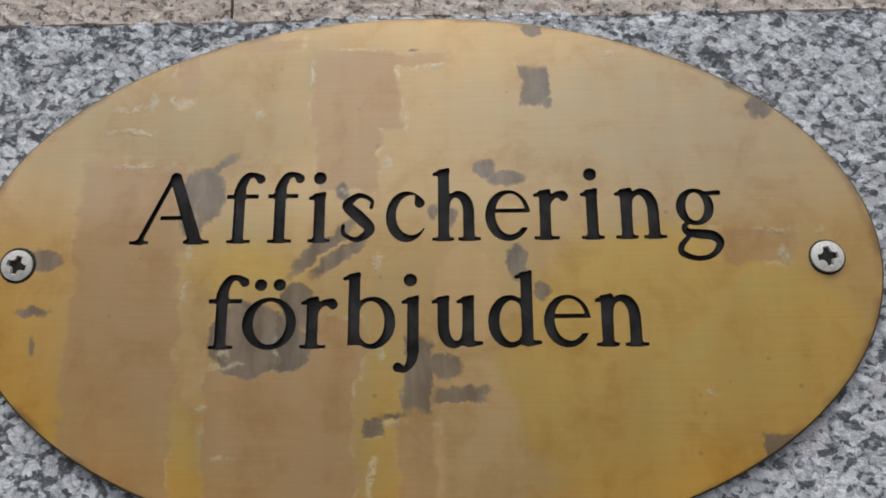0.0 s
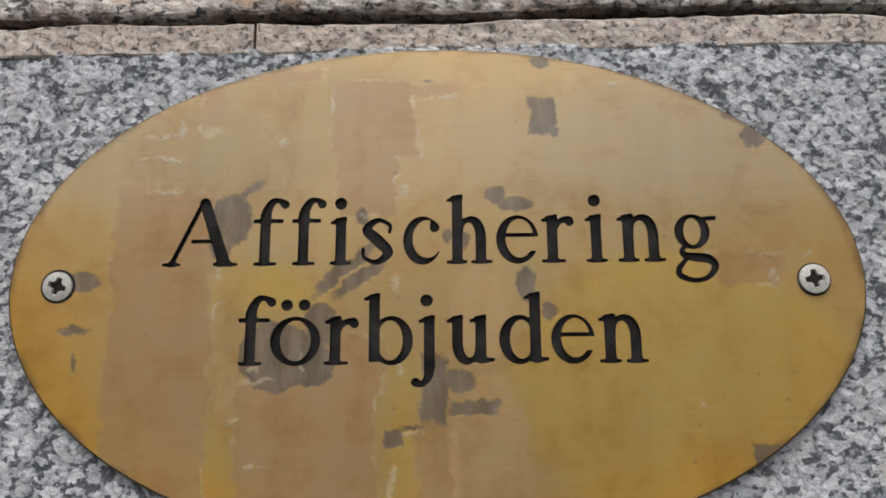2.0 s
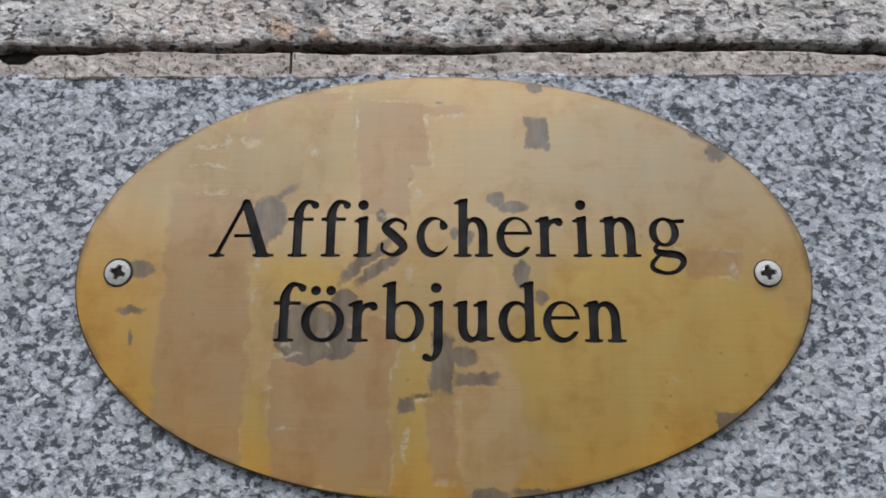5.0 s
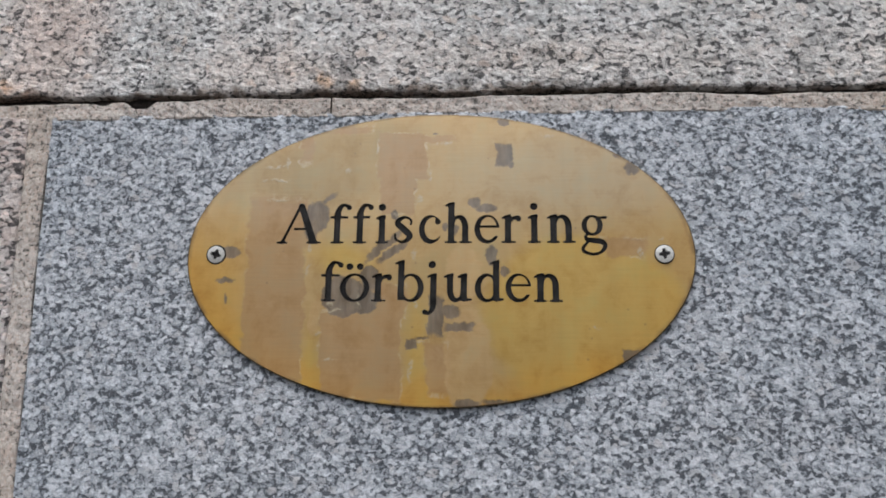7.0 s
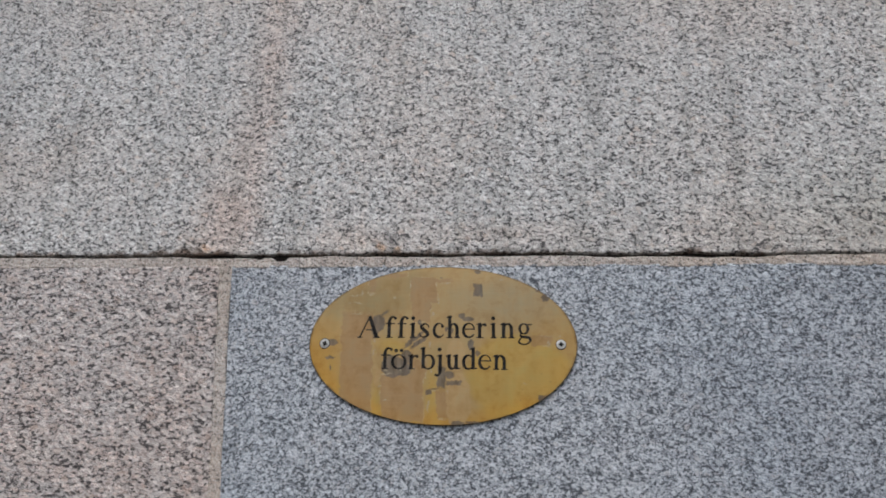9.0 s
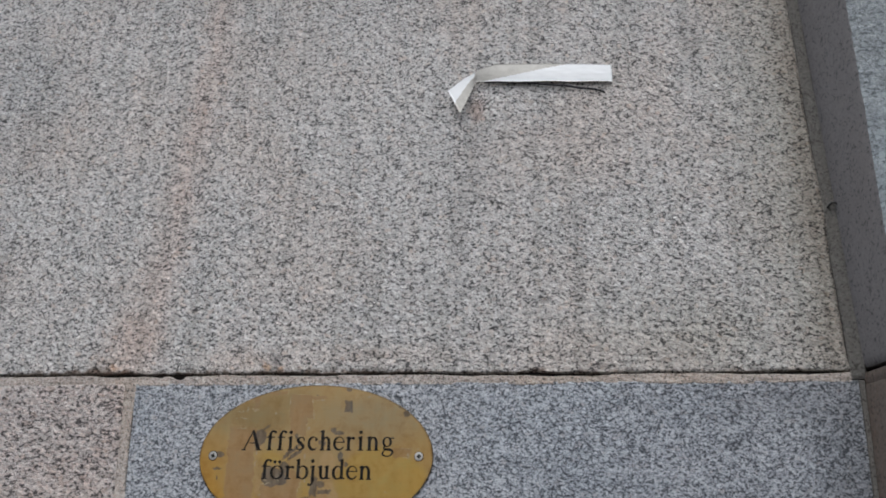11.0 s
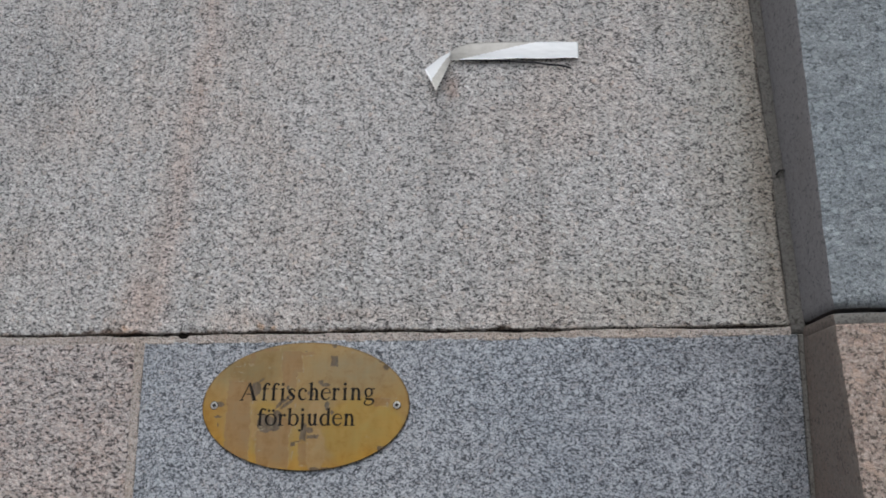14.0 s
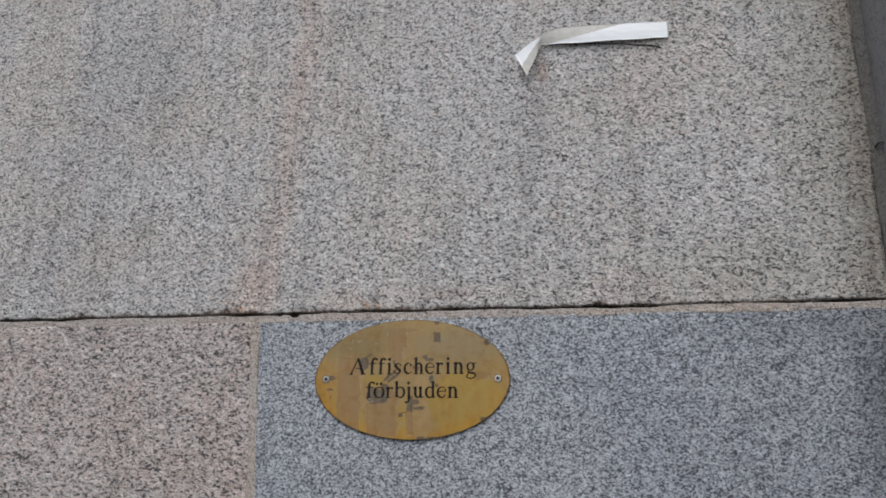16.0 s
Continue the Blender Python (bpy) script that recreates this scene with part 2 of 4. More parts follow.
def plain(name, colour, rough, metal=0.0, scale=300.0, change=0.25, relief=0.1):
    m, nt, b, obj = start(name)
    n = grain(nt, obj, scale, 4.0, 0.65)
    low = tuple(c * (1 - change) for c in colour)
    high = tuple(min(1, c * (1 + change)) for c in colour)
    nt.links.new(ramp(nt, n, ((0.3, low), (0.7, high))), b.inputs["Base Color"])
    nt.links.new(spread(nt, grain(nt, obj, scale * 0.3, 3.0), 0.3, 0.7, rough * 0.85, min(1, rough * 1.15)), b.inputs["Roughness"])
    b.inputs["Metallic"].default_value = metal
    nt.links.new(bump(nt, n, relief, 0.0005), b.inputs["Normal"])
    return m


def brass_plate():
    m, nt, b, obj = start("weathered_brass")
    ragged = warped(nt, obj, (110, 0.0034), (420, 0.0024), (1500, 0.0009))
    loose = warped(nt, obj, (45, 0.007), (130, 0.005), (420, 0.0024))
    # grey bare metal where the lacquer is gone
    bare_a = ((-47.0, 15.5, 3.6, 6.6), (29.8, 36.6, 1.2, 1.2), (27, 55.5, 2.2, 2), (15.4, 21.2, 2.6, 2.3),
              (20, 18.8, 3.9, 1.9), (21.9, -0.3, 2.3, 4.1), (26.9, -6.6, 1.9, 2.2), (3.6, 10.9, 1.4, 2), (7.6, 10.2, 1.5, 2), (-16.5, 15.9, 1.6, 1.3))
    bare_b = ((-36.4, -17.0, 8.8, 8.2), (-27.5, -18.6, 4.6, 5.2), (-26.2, -9.4, 3.9, 5.2), (6.2, -22.6, 3.7, 2.8), (13.7, -27.6, 2, 1.1))
    bare_d = ((26.8, 41.2, 3.1, 5.0), (0.1, -24.6, 2.9, 7.6), (9.0, -28.6, 5.4, 1.7), (74.2, -40.4, 3.2, 3.4), (-8.9, -35.0, 2.0, 2.0))
    bare_c = ((-5.0, -32.9, 2.6, 0.7), (77.7, 35.3, 2.6, 2.9), (-82.5, 1.2, 4, 2.6), (-83.8, -10.6, 3.2, 1),
              (-83, -17.7, 0.7, 1.8), (71.4, 40.3, 1.3, 0.9), (-0.8, 50.5, 0.9, 0.7), (12.2, -57.6, 4.8, 1.7), (24.2, -56.8, 7, 1.4))
    bare = None
    for spots in (bare_a, bare_b, bare_c):
        d = patches(nt, ragged, spots)
        bare = d if bare is None else calc(nt, "MINIMUM", bare, d)
    bare = calc(nt, "MINIMUM", bare, patches(nt, ragged, bare_d, True))
    for cx, cz, half, thick, lean in ((-20.5, 3.6, 9.5, 1.5, 40), (-17.0, 1.2, 7.0, 1.5, 38), (-43.6, 23.2, 3.2, 0.9, 35), (-49.5, 14, 7.5, 3.2, 84)):
        bare = calc(nt, "MINIMUM", bare, slanted(nt, ragged, cx, cz, half, thick, lean))
    bare = spread(nt, bare, 0.0004, -0.0004)
    brown = ((-64.2, -13.5, 12.0, 36), (-54.5, 12.0, 5.0, 9), (-14, 41.1, 9.9, 9), (-15.2, 25, 6.8, 9), (0.1, 48.2, 6.1, 1.6), (-28.2, -39.4, 15.6, 17), (-20.5, -18.6, 9.4, 7),
             (73.7, 2.4, 7.2, 3.7), (1.3, -44.9, 4.4, 9), (-53.8, 45.9, 2.2, 7.2), (-35.7, 52.5, 7, 2))
    far = patches(nt, loose, brown, True)
    ridge = calc(nt, "MULTIPLY", spread(nt, calc(nt, "ABSOLUTE", calc(nt, "ADD", far, -0.0004)), 0.0007, 0.0001), spread(nt, grain(nt, obj, 130, 4.0, 0.7), 0.48, 0.66))
    brown = spread(nt, far, 0.0009, -0.0006)
    tan = ((11.2, -7.7, 6.6, 11), (12.6, -42, 8.6, 22), (-47.0, -24.5, 2.6, 7))
    tan = spread(nt, patches(nt, loose, tan), 0.0008, -0.0006)
    olive = ((-6.3, -39, 3.2, 17), (-47.7, -43, 2.6, 11), (-36.4, -1.2, 11, 4.9), (57, -24, 38, 31))
    olive = spread(nt, patches(nt, loose, olive), 0.004, -0.003)
    fleck_a = ((-50.8, 2.4, 0.7, 1.7), (-50.5, -6.1, 0.5, 2), (-45.8, -31.1, 1.3, 0.6), (-40.8, -41.4, 2.1, 0.6), (-41.6, -19.9, 1.3, 1.2), (-8.8, -0.1, 1, 2.3),
               (-7.6, -19.4, 1.1, 1.9), (-70.2, 31.3, 0.9, 0.7), (-65.4, 36.9, 3.8, 0.7), (-61.4, 38.4, 0.7, 1.9), (-63.9, 30.9, 3.2, 0.7), (-36.1, 35.2, 1, 0.9))
    fleck_b = ((-24.7, 45.3, 0.7, 2.6), (-6.9, 22.2, 1.2, 2.1), (-2.4, 32.9, 0.6, 2.2), (-9.1, -45, 0.8, 4), (62.1, -28.4, 1.4, 0.6), (79.3, 1.3, 0.9, 2),
               (87.2, 6.3, 1.2, 0.6), (44.9, 48.8, 2.4, 0.8), (-5.2, -34.4, 1.9, 0.5), (-65.4, 22.5, 4.3, 0.6), (77.4, 6.3, 3.5, 0.4), (3.6, 46.5, 2.1, 0.6))
    fleck = calc(nt, "MINIMUM", patches(nt, ragged, fleck_a), patches(nt, ragged, fleck_b))
    fleck = calc(nt, "MULTIPLY", spread(nt, fleck, 0.0004, -0.0004), spread(nt, grain(nt, obj, 700, 3.0, 0.7), 0.35, 0.6))
    # golden rim where hands and rain have rubbed, paler tarnish towards the middle
    rim = vcalc(nt, "LENGTH", vcalc(nt, "MULTIPLY", warped(nt, obj, (20, 0.03)), (1 / 0.1003, 0, 1 / 0.0593)))
    rim = spread(nt, rim, 0.66, 1.02)
    height = nt.nodes.new("ShaderNodeSeparateXYZ")
    nt.links.new(warped(nt, obj, (30, 0.02)), height.inputs[0])
    rim = calc(nt, "MULTIPLY", rim, spread(nt, height.outputs[2], 0.03, -0.012))
    rim = calc(nt, "MULTIPLY", rim, calc(nt, "MAXIMUM", spread(nt, height.outputs[0], 0.07, -0.02, 0.35, 1.0), spread(nt, height.outputs[2], -0.028, -0.048)))
    tarnish = spread(nt, grain(nt, obj, 16, 4.0, 0.6), 0.35, 0.7)
    col = blend(nt, tarnish, (0.475, 0.348, 0.172), (0.395, 0.284, 0.127))
    col = blend(nt, calc(nt, "MULTIPLY", olive, 0.6), col, (0.525, 0.36, 0.076))
    col = blend(nt, calc(nt, "MULTIPLY", rim, 0.9), col, (0.56, 0.33, 0.060))
    # sky reflection at the upper right, painted as a greyer patch
    sky_reflection = spread(nt, patches(nt, loose, ((48, 33, 38, 15),)), 0.012, -0.008)
    col = blend(nt, calc(nt, "MULTIPLY", sky_reflection, 0.7), col, (0.365, 0.295, 0.178))
    shade = spread(nt, patches(nt, loose, ((-52, 33, 30, 13), (-30, 46, 24, 8))), 0.008, -0.006)
    col = blend(nt, calc(nt, "MULTIPLY", shade, 0.85), col, (0.325, 0.243, 0.115))
    col = blend(nt, calc(nt, "MULTIPLY", brown, 0.7), col, (0.345, 0.224, 0.113))
    col = blend(nt, calc(nt, "MULTIPLY", tan, 0.8), col, (0.50, 0.36, 0.185))
    col = blend(nt, calc(nt, "MULTIPLY", bare, 0.87), col, blend(nt, spread(nt, grain(nt, vcalc(nt, "MULTIPLY", obj, (2.4, 1, 0.7)), 100, 3.0, 0.6), 0.3, 0.7), (0.088, 0.074, 0.061), (0.185, 0.157, 0.129)))
    col = blend(nt, calc(nt, "MULTIPLY", fleck, 0.7), col, (0.42, 0.40, 0.31))
    col = blend(nt, calc(nt, "MULTIPLY", ridge, 0.6), col, (0.52, 0.46, 0.33))
    # run-down bands and a dark brown line along the very edge
    band = grain(nt, vcalc(nt, "MULTIPLY", obj, (95, 1, 9)), 1.0, 3.0, 0.6)
    col = blend(nt, 0.35, col, ramp(nt, band, ((0.35, (0.76, 0.74, 0.72)), (0.65, (1, 1, 1)))), "MULTIPLY")
    lip = vcalc(nt, "LENGTH", vcalc(nt, "MULTIPLY", warped(nt, obj, (120, 0.002)), (1 / 0.1003, 0, 1 / 0.0593)))
    lip = calc(nt, "MULTIPLY", spread(nt, lip, 0.972, 0.996), spread(nt, grain(nt, obj, 90, 3.0), 0.38, 0.6))
    col = blend(nt, calc(nt, "MULTIPLY", lip, 0.75), col, (0.17, 0.11, 0.055))
    # mottling: warm and greenish blotches, and faint spatter
    blot = grain(nt, warped(nt, obj, (60, 0.01)), 70, 6.0, 0.68)
    col = blend(nt, 0.85, col, ramp(nt, blot, ((0.3, (0.80, 0.66, 0.46)), (0.5, (1.0, 0.93, 0.84)), (0.7, (0.93, 0.98, 1.0)))), "MULTIPLY")
    # fine brushing along the plate, and short rubs across it
    brush = grain(nt, vcalc(nt, "MULTIPLY", obj, (45, 1, 1900)), 1.0, 3.0, 0.7)
    rub = grain(nt, vcalc(nt, "MULTIPLY", obj, (900, 1, 70)), 1.0, 3.0, 0.7)
    col = blend(nt, 0.3, col, ramp(nt, brush, ((0.25, (0.62, 0.62, 0.62)), (0.75, (1, 1, 1)))), "MULTIPLY")
    col = blend(nt, 0.06, col, ramp(nt, rub, ((0.3, (0.7, 0.7, 0.7)), (0.7, (1, 1, 1)))), "MULTIPLY")
    pits = spread(nt, cells(nt, obj, 160).outputs["Distance"], 0.10, 0.06)
    pits = calc(nt, "MULTIPLY", pits, spread(nt, grain(nt, obj, 60, 1.0), 0.55, 0.6))
    col = blend(nt, calc(nt, "MULTIPLY", pits, 0.4), col, (0.16, 0.11, 0.06))
    nt.links.new(col, b.inputs["Base Color"])
    dull = calc(nt, "MAXIMUM", calc(nt, "MULTIPLY", brown, 0.42), calc(nt, "MAXIMUM", calc(nt, "MULTIPLY", bare, 0.7), fleck))
    nt.links.new(spread(nt, dull, 0.0, 1.0, 0.55, 0.12, False), b.inputs["Metallic"])
    nt.links.new(calc(nt, "ADD", spread(nt, dull, 0.0, 1.0, 0.46, 0.6, False), calc(nt, "MULTIPLY_ADD", tarnish, 0.1, -0.05)), b.inputs["Roughness"])
    b.inputs["Coat Weight"].default_value = 0.7
    b.inputs["Coat Roughness"].default_value = 0.12
    b.inputs["Coat IOR"].default_value = 1.6
    h = calc(nt, "ADD", calc(nt, "MULTIPLY", brush, 0.25), calc(nt, "SUBTRACT", calc(nt, "MULTIPLY", fleck, 1.5), bare))
    nt.links.new(bump(nt, h, 0.25, 0.0002), b.inputs["Normal"])
    return m


brass = brass_plate()
brass_edge = plain("dark_brass_edge", (0.10, 0.07, 0.035), 0.5, 0.7, 900)
ink = plain("black_letter_paint", (0.006, 0.006, 0.007), 0.34, 0.0, 1500, 0.35, 0.15)
# letter floors: worn paint, greyed for the light that the recess reflects
worn_lit_ink = plain("worn_lit_letter_paint", (0.019, 0.018, 0.018), 0.42, 0.0, 130, 0.75, 0.2)
worn_lit_ink.node_tree.nodes["Principled BSDF"].inputs["Specular IOR Level"].default_value = 0.12
ink.node_tree.nodes["Principled BSDF"].inputs["Specular IOR Level"].default_value = 0.12
steel = plain("dull_zinc_screw", (0.47, 0.465, 0.435), 0.45, 0.4, 900, 0.18, 0.2)
# near-black colour that stands for the shade in screw seats and cross recesses
recess_shade = plain("dark_screw_slot", (0.008, 0.007, 0.006), 0.9, 0.0, 1500)
wire = plain("blackened_wire", (0.02, 0.02, 0.02), 0.5, 0.5, 900)
joint_black = plain("sooty_joint_filling", (0.012, 0.008, 0.006), 0.95, 0.0, 400, 0.5, 0.5)
joint_dark = plain("old_joint_filling", (0.06, 0.045, 0.035), 0.95, 0.0, 120, 0.4, 0.4)
render_coat = plain("dull_plaster", (0.15, 0.125, 0.10), 0.9, 0.0, 2.0, 0.25, 0.2)
paving = plain("dark_paving", (0.075, 0.073, 0.07), 0.9, 0.0, 3.0, 0.3, 0.3)


def tape_paper():
    m, nt, b, obj = start("white_paper_tape")
    n = grain(nt, vcalc(nt, "MULTIPLY", obj, (60, 60, 300)), 1.0, 4.0, 0.6)
    nt.links.new(ramp(nt, n, ((0.3, (0.77, 0.80, 0.815)), (0.7, (0.82, 0.85, 0.865)))), b.inputs["Base Color"])
    b.inputs["Roughness"].default_value = 0.6
    nt.links.new(bump(nt, n, 0.12, 0.0004), b.inputs["Normal"])
    return m


def tape_back():
    m, nt, b, obj = start("sticky_side_of_tape")
    n = grain(nt, obj, 160, 4.0, 0.6)
    nt.links.new(ramp(nt, n, ((0.3, (0.46, 0.45, 0.415)), (0.7, (0.56, 0.55, 0.51)))), b.inputs["Base Color"])
    b.inputs["Roughness"].default_value = 0.45
    return m


tape_white, tape_sticky = tape_paper(), tape_back()
tape_shadow = plain("dark_tape_shadow", (0.02, 0.02, 0.024), 0.8, 0.0, 500)


# ---- mesh helpers ----
def lattice(x, y, seed):
    """Smooth value noise, -1 to 1, over arrays."""
    x, y = np.asarray(x, float), np.asarray(y, float)
    table = np.random.RandomState(seed).uniform(-1, 1, (256, 256))
    i, j = np.floor(x).astype(int), np.floor(y).astype(int)
    u, v = x - i, y - j
    u, v = u * u * (3 - 2 * u), v * v * (3 - 2 * v)
    a, b2, c, d = table[i % 256, j % 256], table[(i + 1) % 256, j % 256], table[i % 256, (j + 1) % 256], table[(i + 1) % 256, (j + 1) % 256]
    return (a * (1 - u) + b2 * u) * (1 - v) + (c * (1 - u) + d * u) * v


def rubble(x, y, seed):
    return 0.55 * lattice(x, y, seed) + 0.3 * lattice(2.1 * x, 2.1 * y, seed + 1) + 0.15 * lattice(4.3 * x, 4.3 * y, seed + 2)


def mesh_of(name, verts, faces, mats, picks=None, smooth=False):
    me = bpy.data.meshes.new(name)
    me.from_pydata([tuple(map(float, v)) for v in verts], [], [tuple(map(int, f)) for f in faces])
    for m in mats:
        me.materials.append(m)
    if picks is not None:
        me.polygons.foreach_set("material_index", np.asarray(picks, dtype=np.int32))
    if smooth:
        me.polygons.foreach_set("use_smooth", np.ones(len(faces), dtype=bool))
    me.update()
    return me


def child(name, me, parent, label=""):
    ob = new(name, me)
    ob.parent = parent
    if label:
        tagged(ob, label)
    return ob


def part(name, bm, material, parent, label=""):
    me = bpy.data.meshes.new(name)
    bm.to_mesh(me)
    bm.free()
    me.materials.append(material)
    return child(name, me, parent, label)


def steps(a, b, *rules):
    """Rising values from a to b. rules: (from, to, step); elsewhere 6 mm."""
    out, x = [a], a
    while x < b - 1e-6:
        s = 0.006
        for lo, hi, st in rules:
            if lo <= x < hi:
                s = st
                break
        x = min(b, x + s)
        if b - x < s * 0.3:
            x = b
        out.append(x)
    return np.array(out)


def grid_faces(n, m):
    i, j = np.meshgrid(np.arange(n - 1), np.arange(m - 1), indexing="ij")
    a = (i * m + j).ravel()
    return np.stack([a, a + m, a + m + 1, a + 1], 1)


def dressed(name, xs, zs, y, depth, r, rough, wave, seed, mat, lean_left=0.0, lean_right=0.0, dips=()):
    """A dressed stone: a rough front, worn rounded edges that wander, and sides that run back into the wall."""
    X, Z = np.meshgrid(xs, zs, indexing="ij")
    x0, x1, z0, z1 = xs[0], xs[-1], zs[0], zs[-1]
    el, er, eb, et = X - x0, x1 - X, Z - z0, z1 - Z
    ex, ez = np.minimum(el, er), np.minimum(eb, et)
    fall = np.zeros_like(X)
    rr = r * (1 + 0.5 * lattice(X * 45, Z * 45, seed + 9))
    for e in (ex, ez):
        k = np.clip(e / rr, 0, 1)
        fall = np.maximum(fall, rr * (1 - np.sqrt(np.maximum(0, 1 - (1 - k) ** 2))))
    Y = y + fall + rough * rubble(X * 260, Z * 260, seed) + rough * 0.8 * rubble(X * 30, Z * 30, seed + 4)
    near_z, near_x = np.exp(-ez / 0.008), np.exp(-ex / 0.008)
    Z2 = Z + wave * near_z * rubble(X * 22, np.where(eb < et, 3.0, 9.0), seed + 5) + 0.25 * wave * near_z * rubble(X * 150, Z * 20, seed + 6)
    X2 = X + wave * near_x * rubble(Z * 22, np.where(el < er, 5.0, 11.0), seed + 7)
    for cx, half, drop in dips:
        Z2 = Z2 + drop * np.exp(-(eb if drop > 0 else et) / 0.005) * np.exp(-((X - cx) / half) ** 4)
    mid = np.clip((X - x0) / (x1 - x0), 0, 1)
    X2 = X2 + (z1 - Z) * (lean_left * (1 - mid) + lean_right * mid)
    n, m = X.shape
    verts = np.stack([X2, Y, Z2], -1).reshape(-1, 3)
    faces = [tuple(f) for f in grid_faces(n, m)[:, ::-1]]
    loop = [i * m for i in range(n)] + [(n - 1) * m + j for j in range(1, m)] + [i * m + m - 1 for i in range(n - 2, -1, -1)] + [j for j in range(m - 2, 0, -1)]
    rear = verts[loop].copy()
    rear[:, 1] = y + depth
    base = len(verts)
    verts = np.vstack([verts, rear])
    q = len(loop)
    faces += [(loop[k], base + k, base + (k + 1) % q, loop[(k + 1) % q]) for k in range(q)]
    faces.append(tuple(range(base, base + q)))
    return mesh_of(name, verts, faces, [mat])


def box_mesh(name, x0, x1, y0, y1, z0, z1, mat):
    v = [(x, y, z) for x in (x0, x1) for y in (y0, y1) for z in (z0, z1)]
    f = [(0, 1, 3, 2), (4, 6, 7, 5), (0, 4, 5, 1), (2, 3, 7, 6), (0, 2, 6, 4), (1, 5, 7, 3)]
    return mesh_of(name, v, f, [mat])


# ---- the wall ----
tagged(new("pavement", box_mesh("pavement", -300, 300, -300, 0.6, -0.3, 0.0, paving)), "dark grey paving in front of the granite wall", "pavement", kind="structure")
tagged(new("wall_opposite", box_mesh("wall_opposite", -60, 60, -20.4, -20, 0.0, 7.5, render_coat)), "plain plastered wall across the street", "wall", kind="structure")
facade = tagged(new("wall_facade", box_mesh("wall_facade", -5.0, 5.0, 0.014, 0.5, 0.0, 7.0, joint_dark)),
                "granite facade of large dressed blocks with mortar joints", "wall", kind="structure")

slab_x = steps(-0.95, 0.4455, (-0.26, 0.20, 0.0016), (-0.5, 0.5, 0.0035))
slab_z = steps(1.8193, 2.46, (1.8, 1.832, 0.0009), (1.83, 2.0, 0.003), (2.0, 2.2, 0.004))
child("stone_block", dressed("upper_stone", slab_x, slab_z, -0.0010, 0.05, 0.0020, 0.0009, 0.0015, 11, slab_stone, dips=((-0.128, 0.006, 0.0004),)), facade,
      "rosy grey bush-hammered granite slab with drip stains")
grey_x = steps(-0.1675, 0.4508, (-0.19, -0.155, 0.0009), (-0.15, 0.16, 0.002), (0.42, 0.5, 0.0012), (0.1, 0.5, 0.0035))
grey_z = steps(1.22, 1.8118, (1.802, 1.82, 0.0009), (1.6, 1.82, 0.003))
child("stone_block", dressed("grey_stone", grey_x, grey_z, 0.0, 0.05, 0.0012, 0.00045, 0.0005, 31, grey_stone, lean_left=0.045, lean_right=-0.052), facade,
      "smooth blue-grey speckled granite block behind the plaque")
beige_x = steps(-0.80, -0.1765, (-0.21, -0.15, 0.0009), (-0.5, -0.15, 0.003))
beige_z = steps(1.22, 1.8118, (1.802, 1.82, 0.0009), (1.6, 1.82, 0.003))
child("stone_block", dressed("beige_stone", beige_x, beige_z, 0.0, 0.05, 0.0022, 0.0008, 0.0009, 51, beige_stone, lean_left=0.0, lean_right=0.05), facade,
      "brownish pink rough granite block")

child("joint_filling", dressed("joint_filling", steps(-0.80, 0.4452, (-0.3, 0.25, 0.0016), (-1, 1, 0.005)), np.linspace(1.8160, 1.8215, 6), 0.0028, 0.012, 0.0004, 0.0008, 0.0003, 61,
                               joint_black), facade, "black crumbling filling deep in the bed joint")
# bed joint: two lengths of mortar with a hairline between them
bed_z = np.linspace(1.8098, 1.8178, 16)
for a, b2, sd in ((-0.80, -0.0453, 71), (-0.0447, 0.4452, 81)):
    child("mortar_bed", dressed("mortar_bed", steps(a, b2, (-0.3, 0.25, 0.0012), (-1, 1, 0.004)), bed_z, -0.0001, 0.03, 0.0004, 0.0008, 0.0016, sd, mortar,
                                dips=((-0.128, 0.0055, -0.003), (-0.145, 0.003, -0.0012), (0.22, 0.02, -0.0008))), facade, "thin strip of sandy pale mortar")
child("mortar_joint", dressed("mortar_joint", np.linspace(-0.1771, -0.1667, 12), steps(1.22, 1.8116, (1.6, 1.82, 0.002)), -0.0001, 0.03, 0.0004, 0.0008, 0.0016, 91, mortar,
                              lean_left=0.05, lean_right=0.045), facade, "upright strip of sandy pale mortar")
child("mortar_joint", dressed("mortar_joint", np.linspace(0.446, 0.4580, 10), steps(1.8124, 2.46, (1.8, 2.2, 0.003)), 0.001, 0.03, 0.0012, 0.0005, 0.0008, 95, grey_joint),
      facade, "upright strip of grey-brown mortar in the corner")
child("mortar_joint", dressed("mortar_joint", np.linspace(0.4512, 0.4562, 7), steps(1.22, 1.8120, (1.6, 1.82, 0.003)), 0.0016, 0.03, 0.0008, 0.0006, 0.0006, 97, grey_joint,
                              lean_left=-0.052, lean_right=-0.055), facade, "upright strip of grey-brown mortar in the corner")

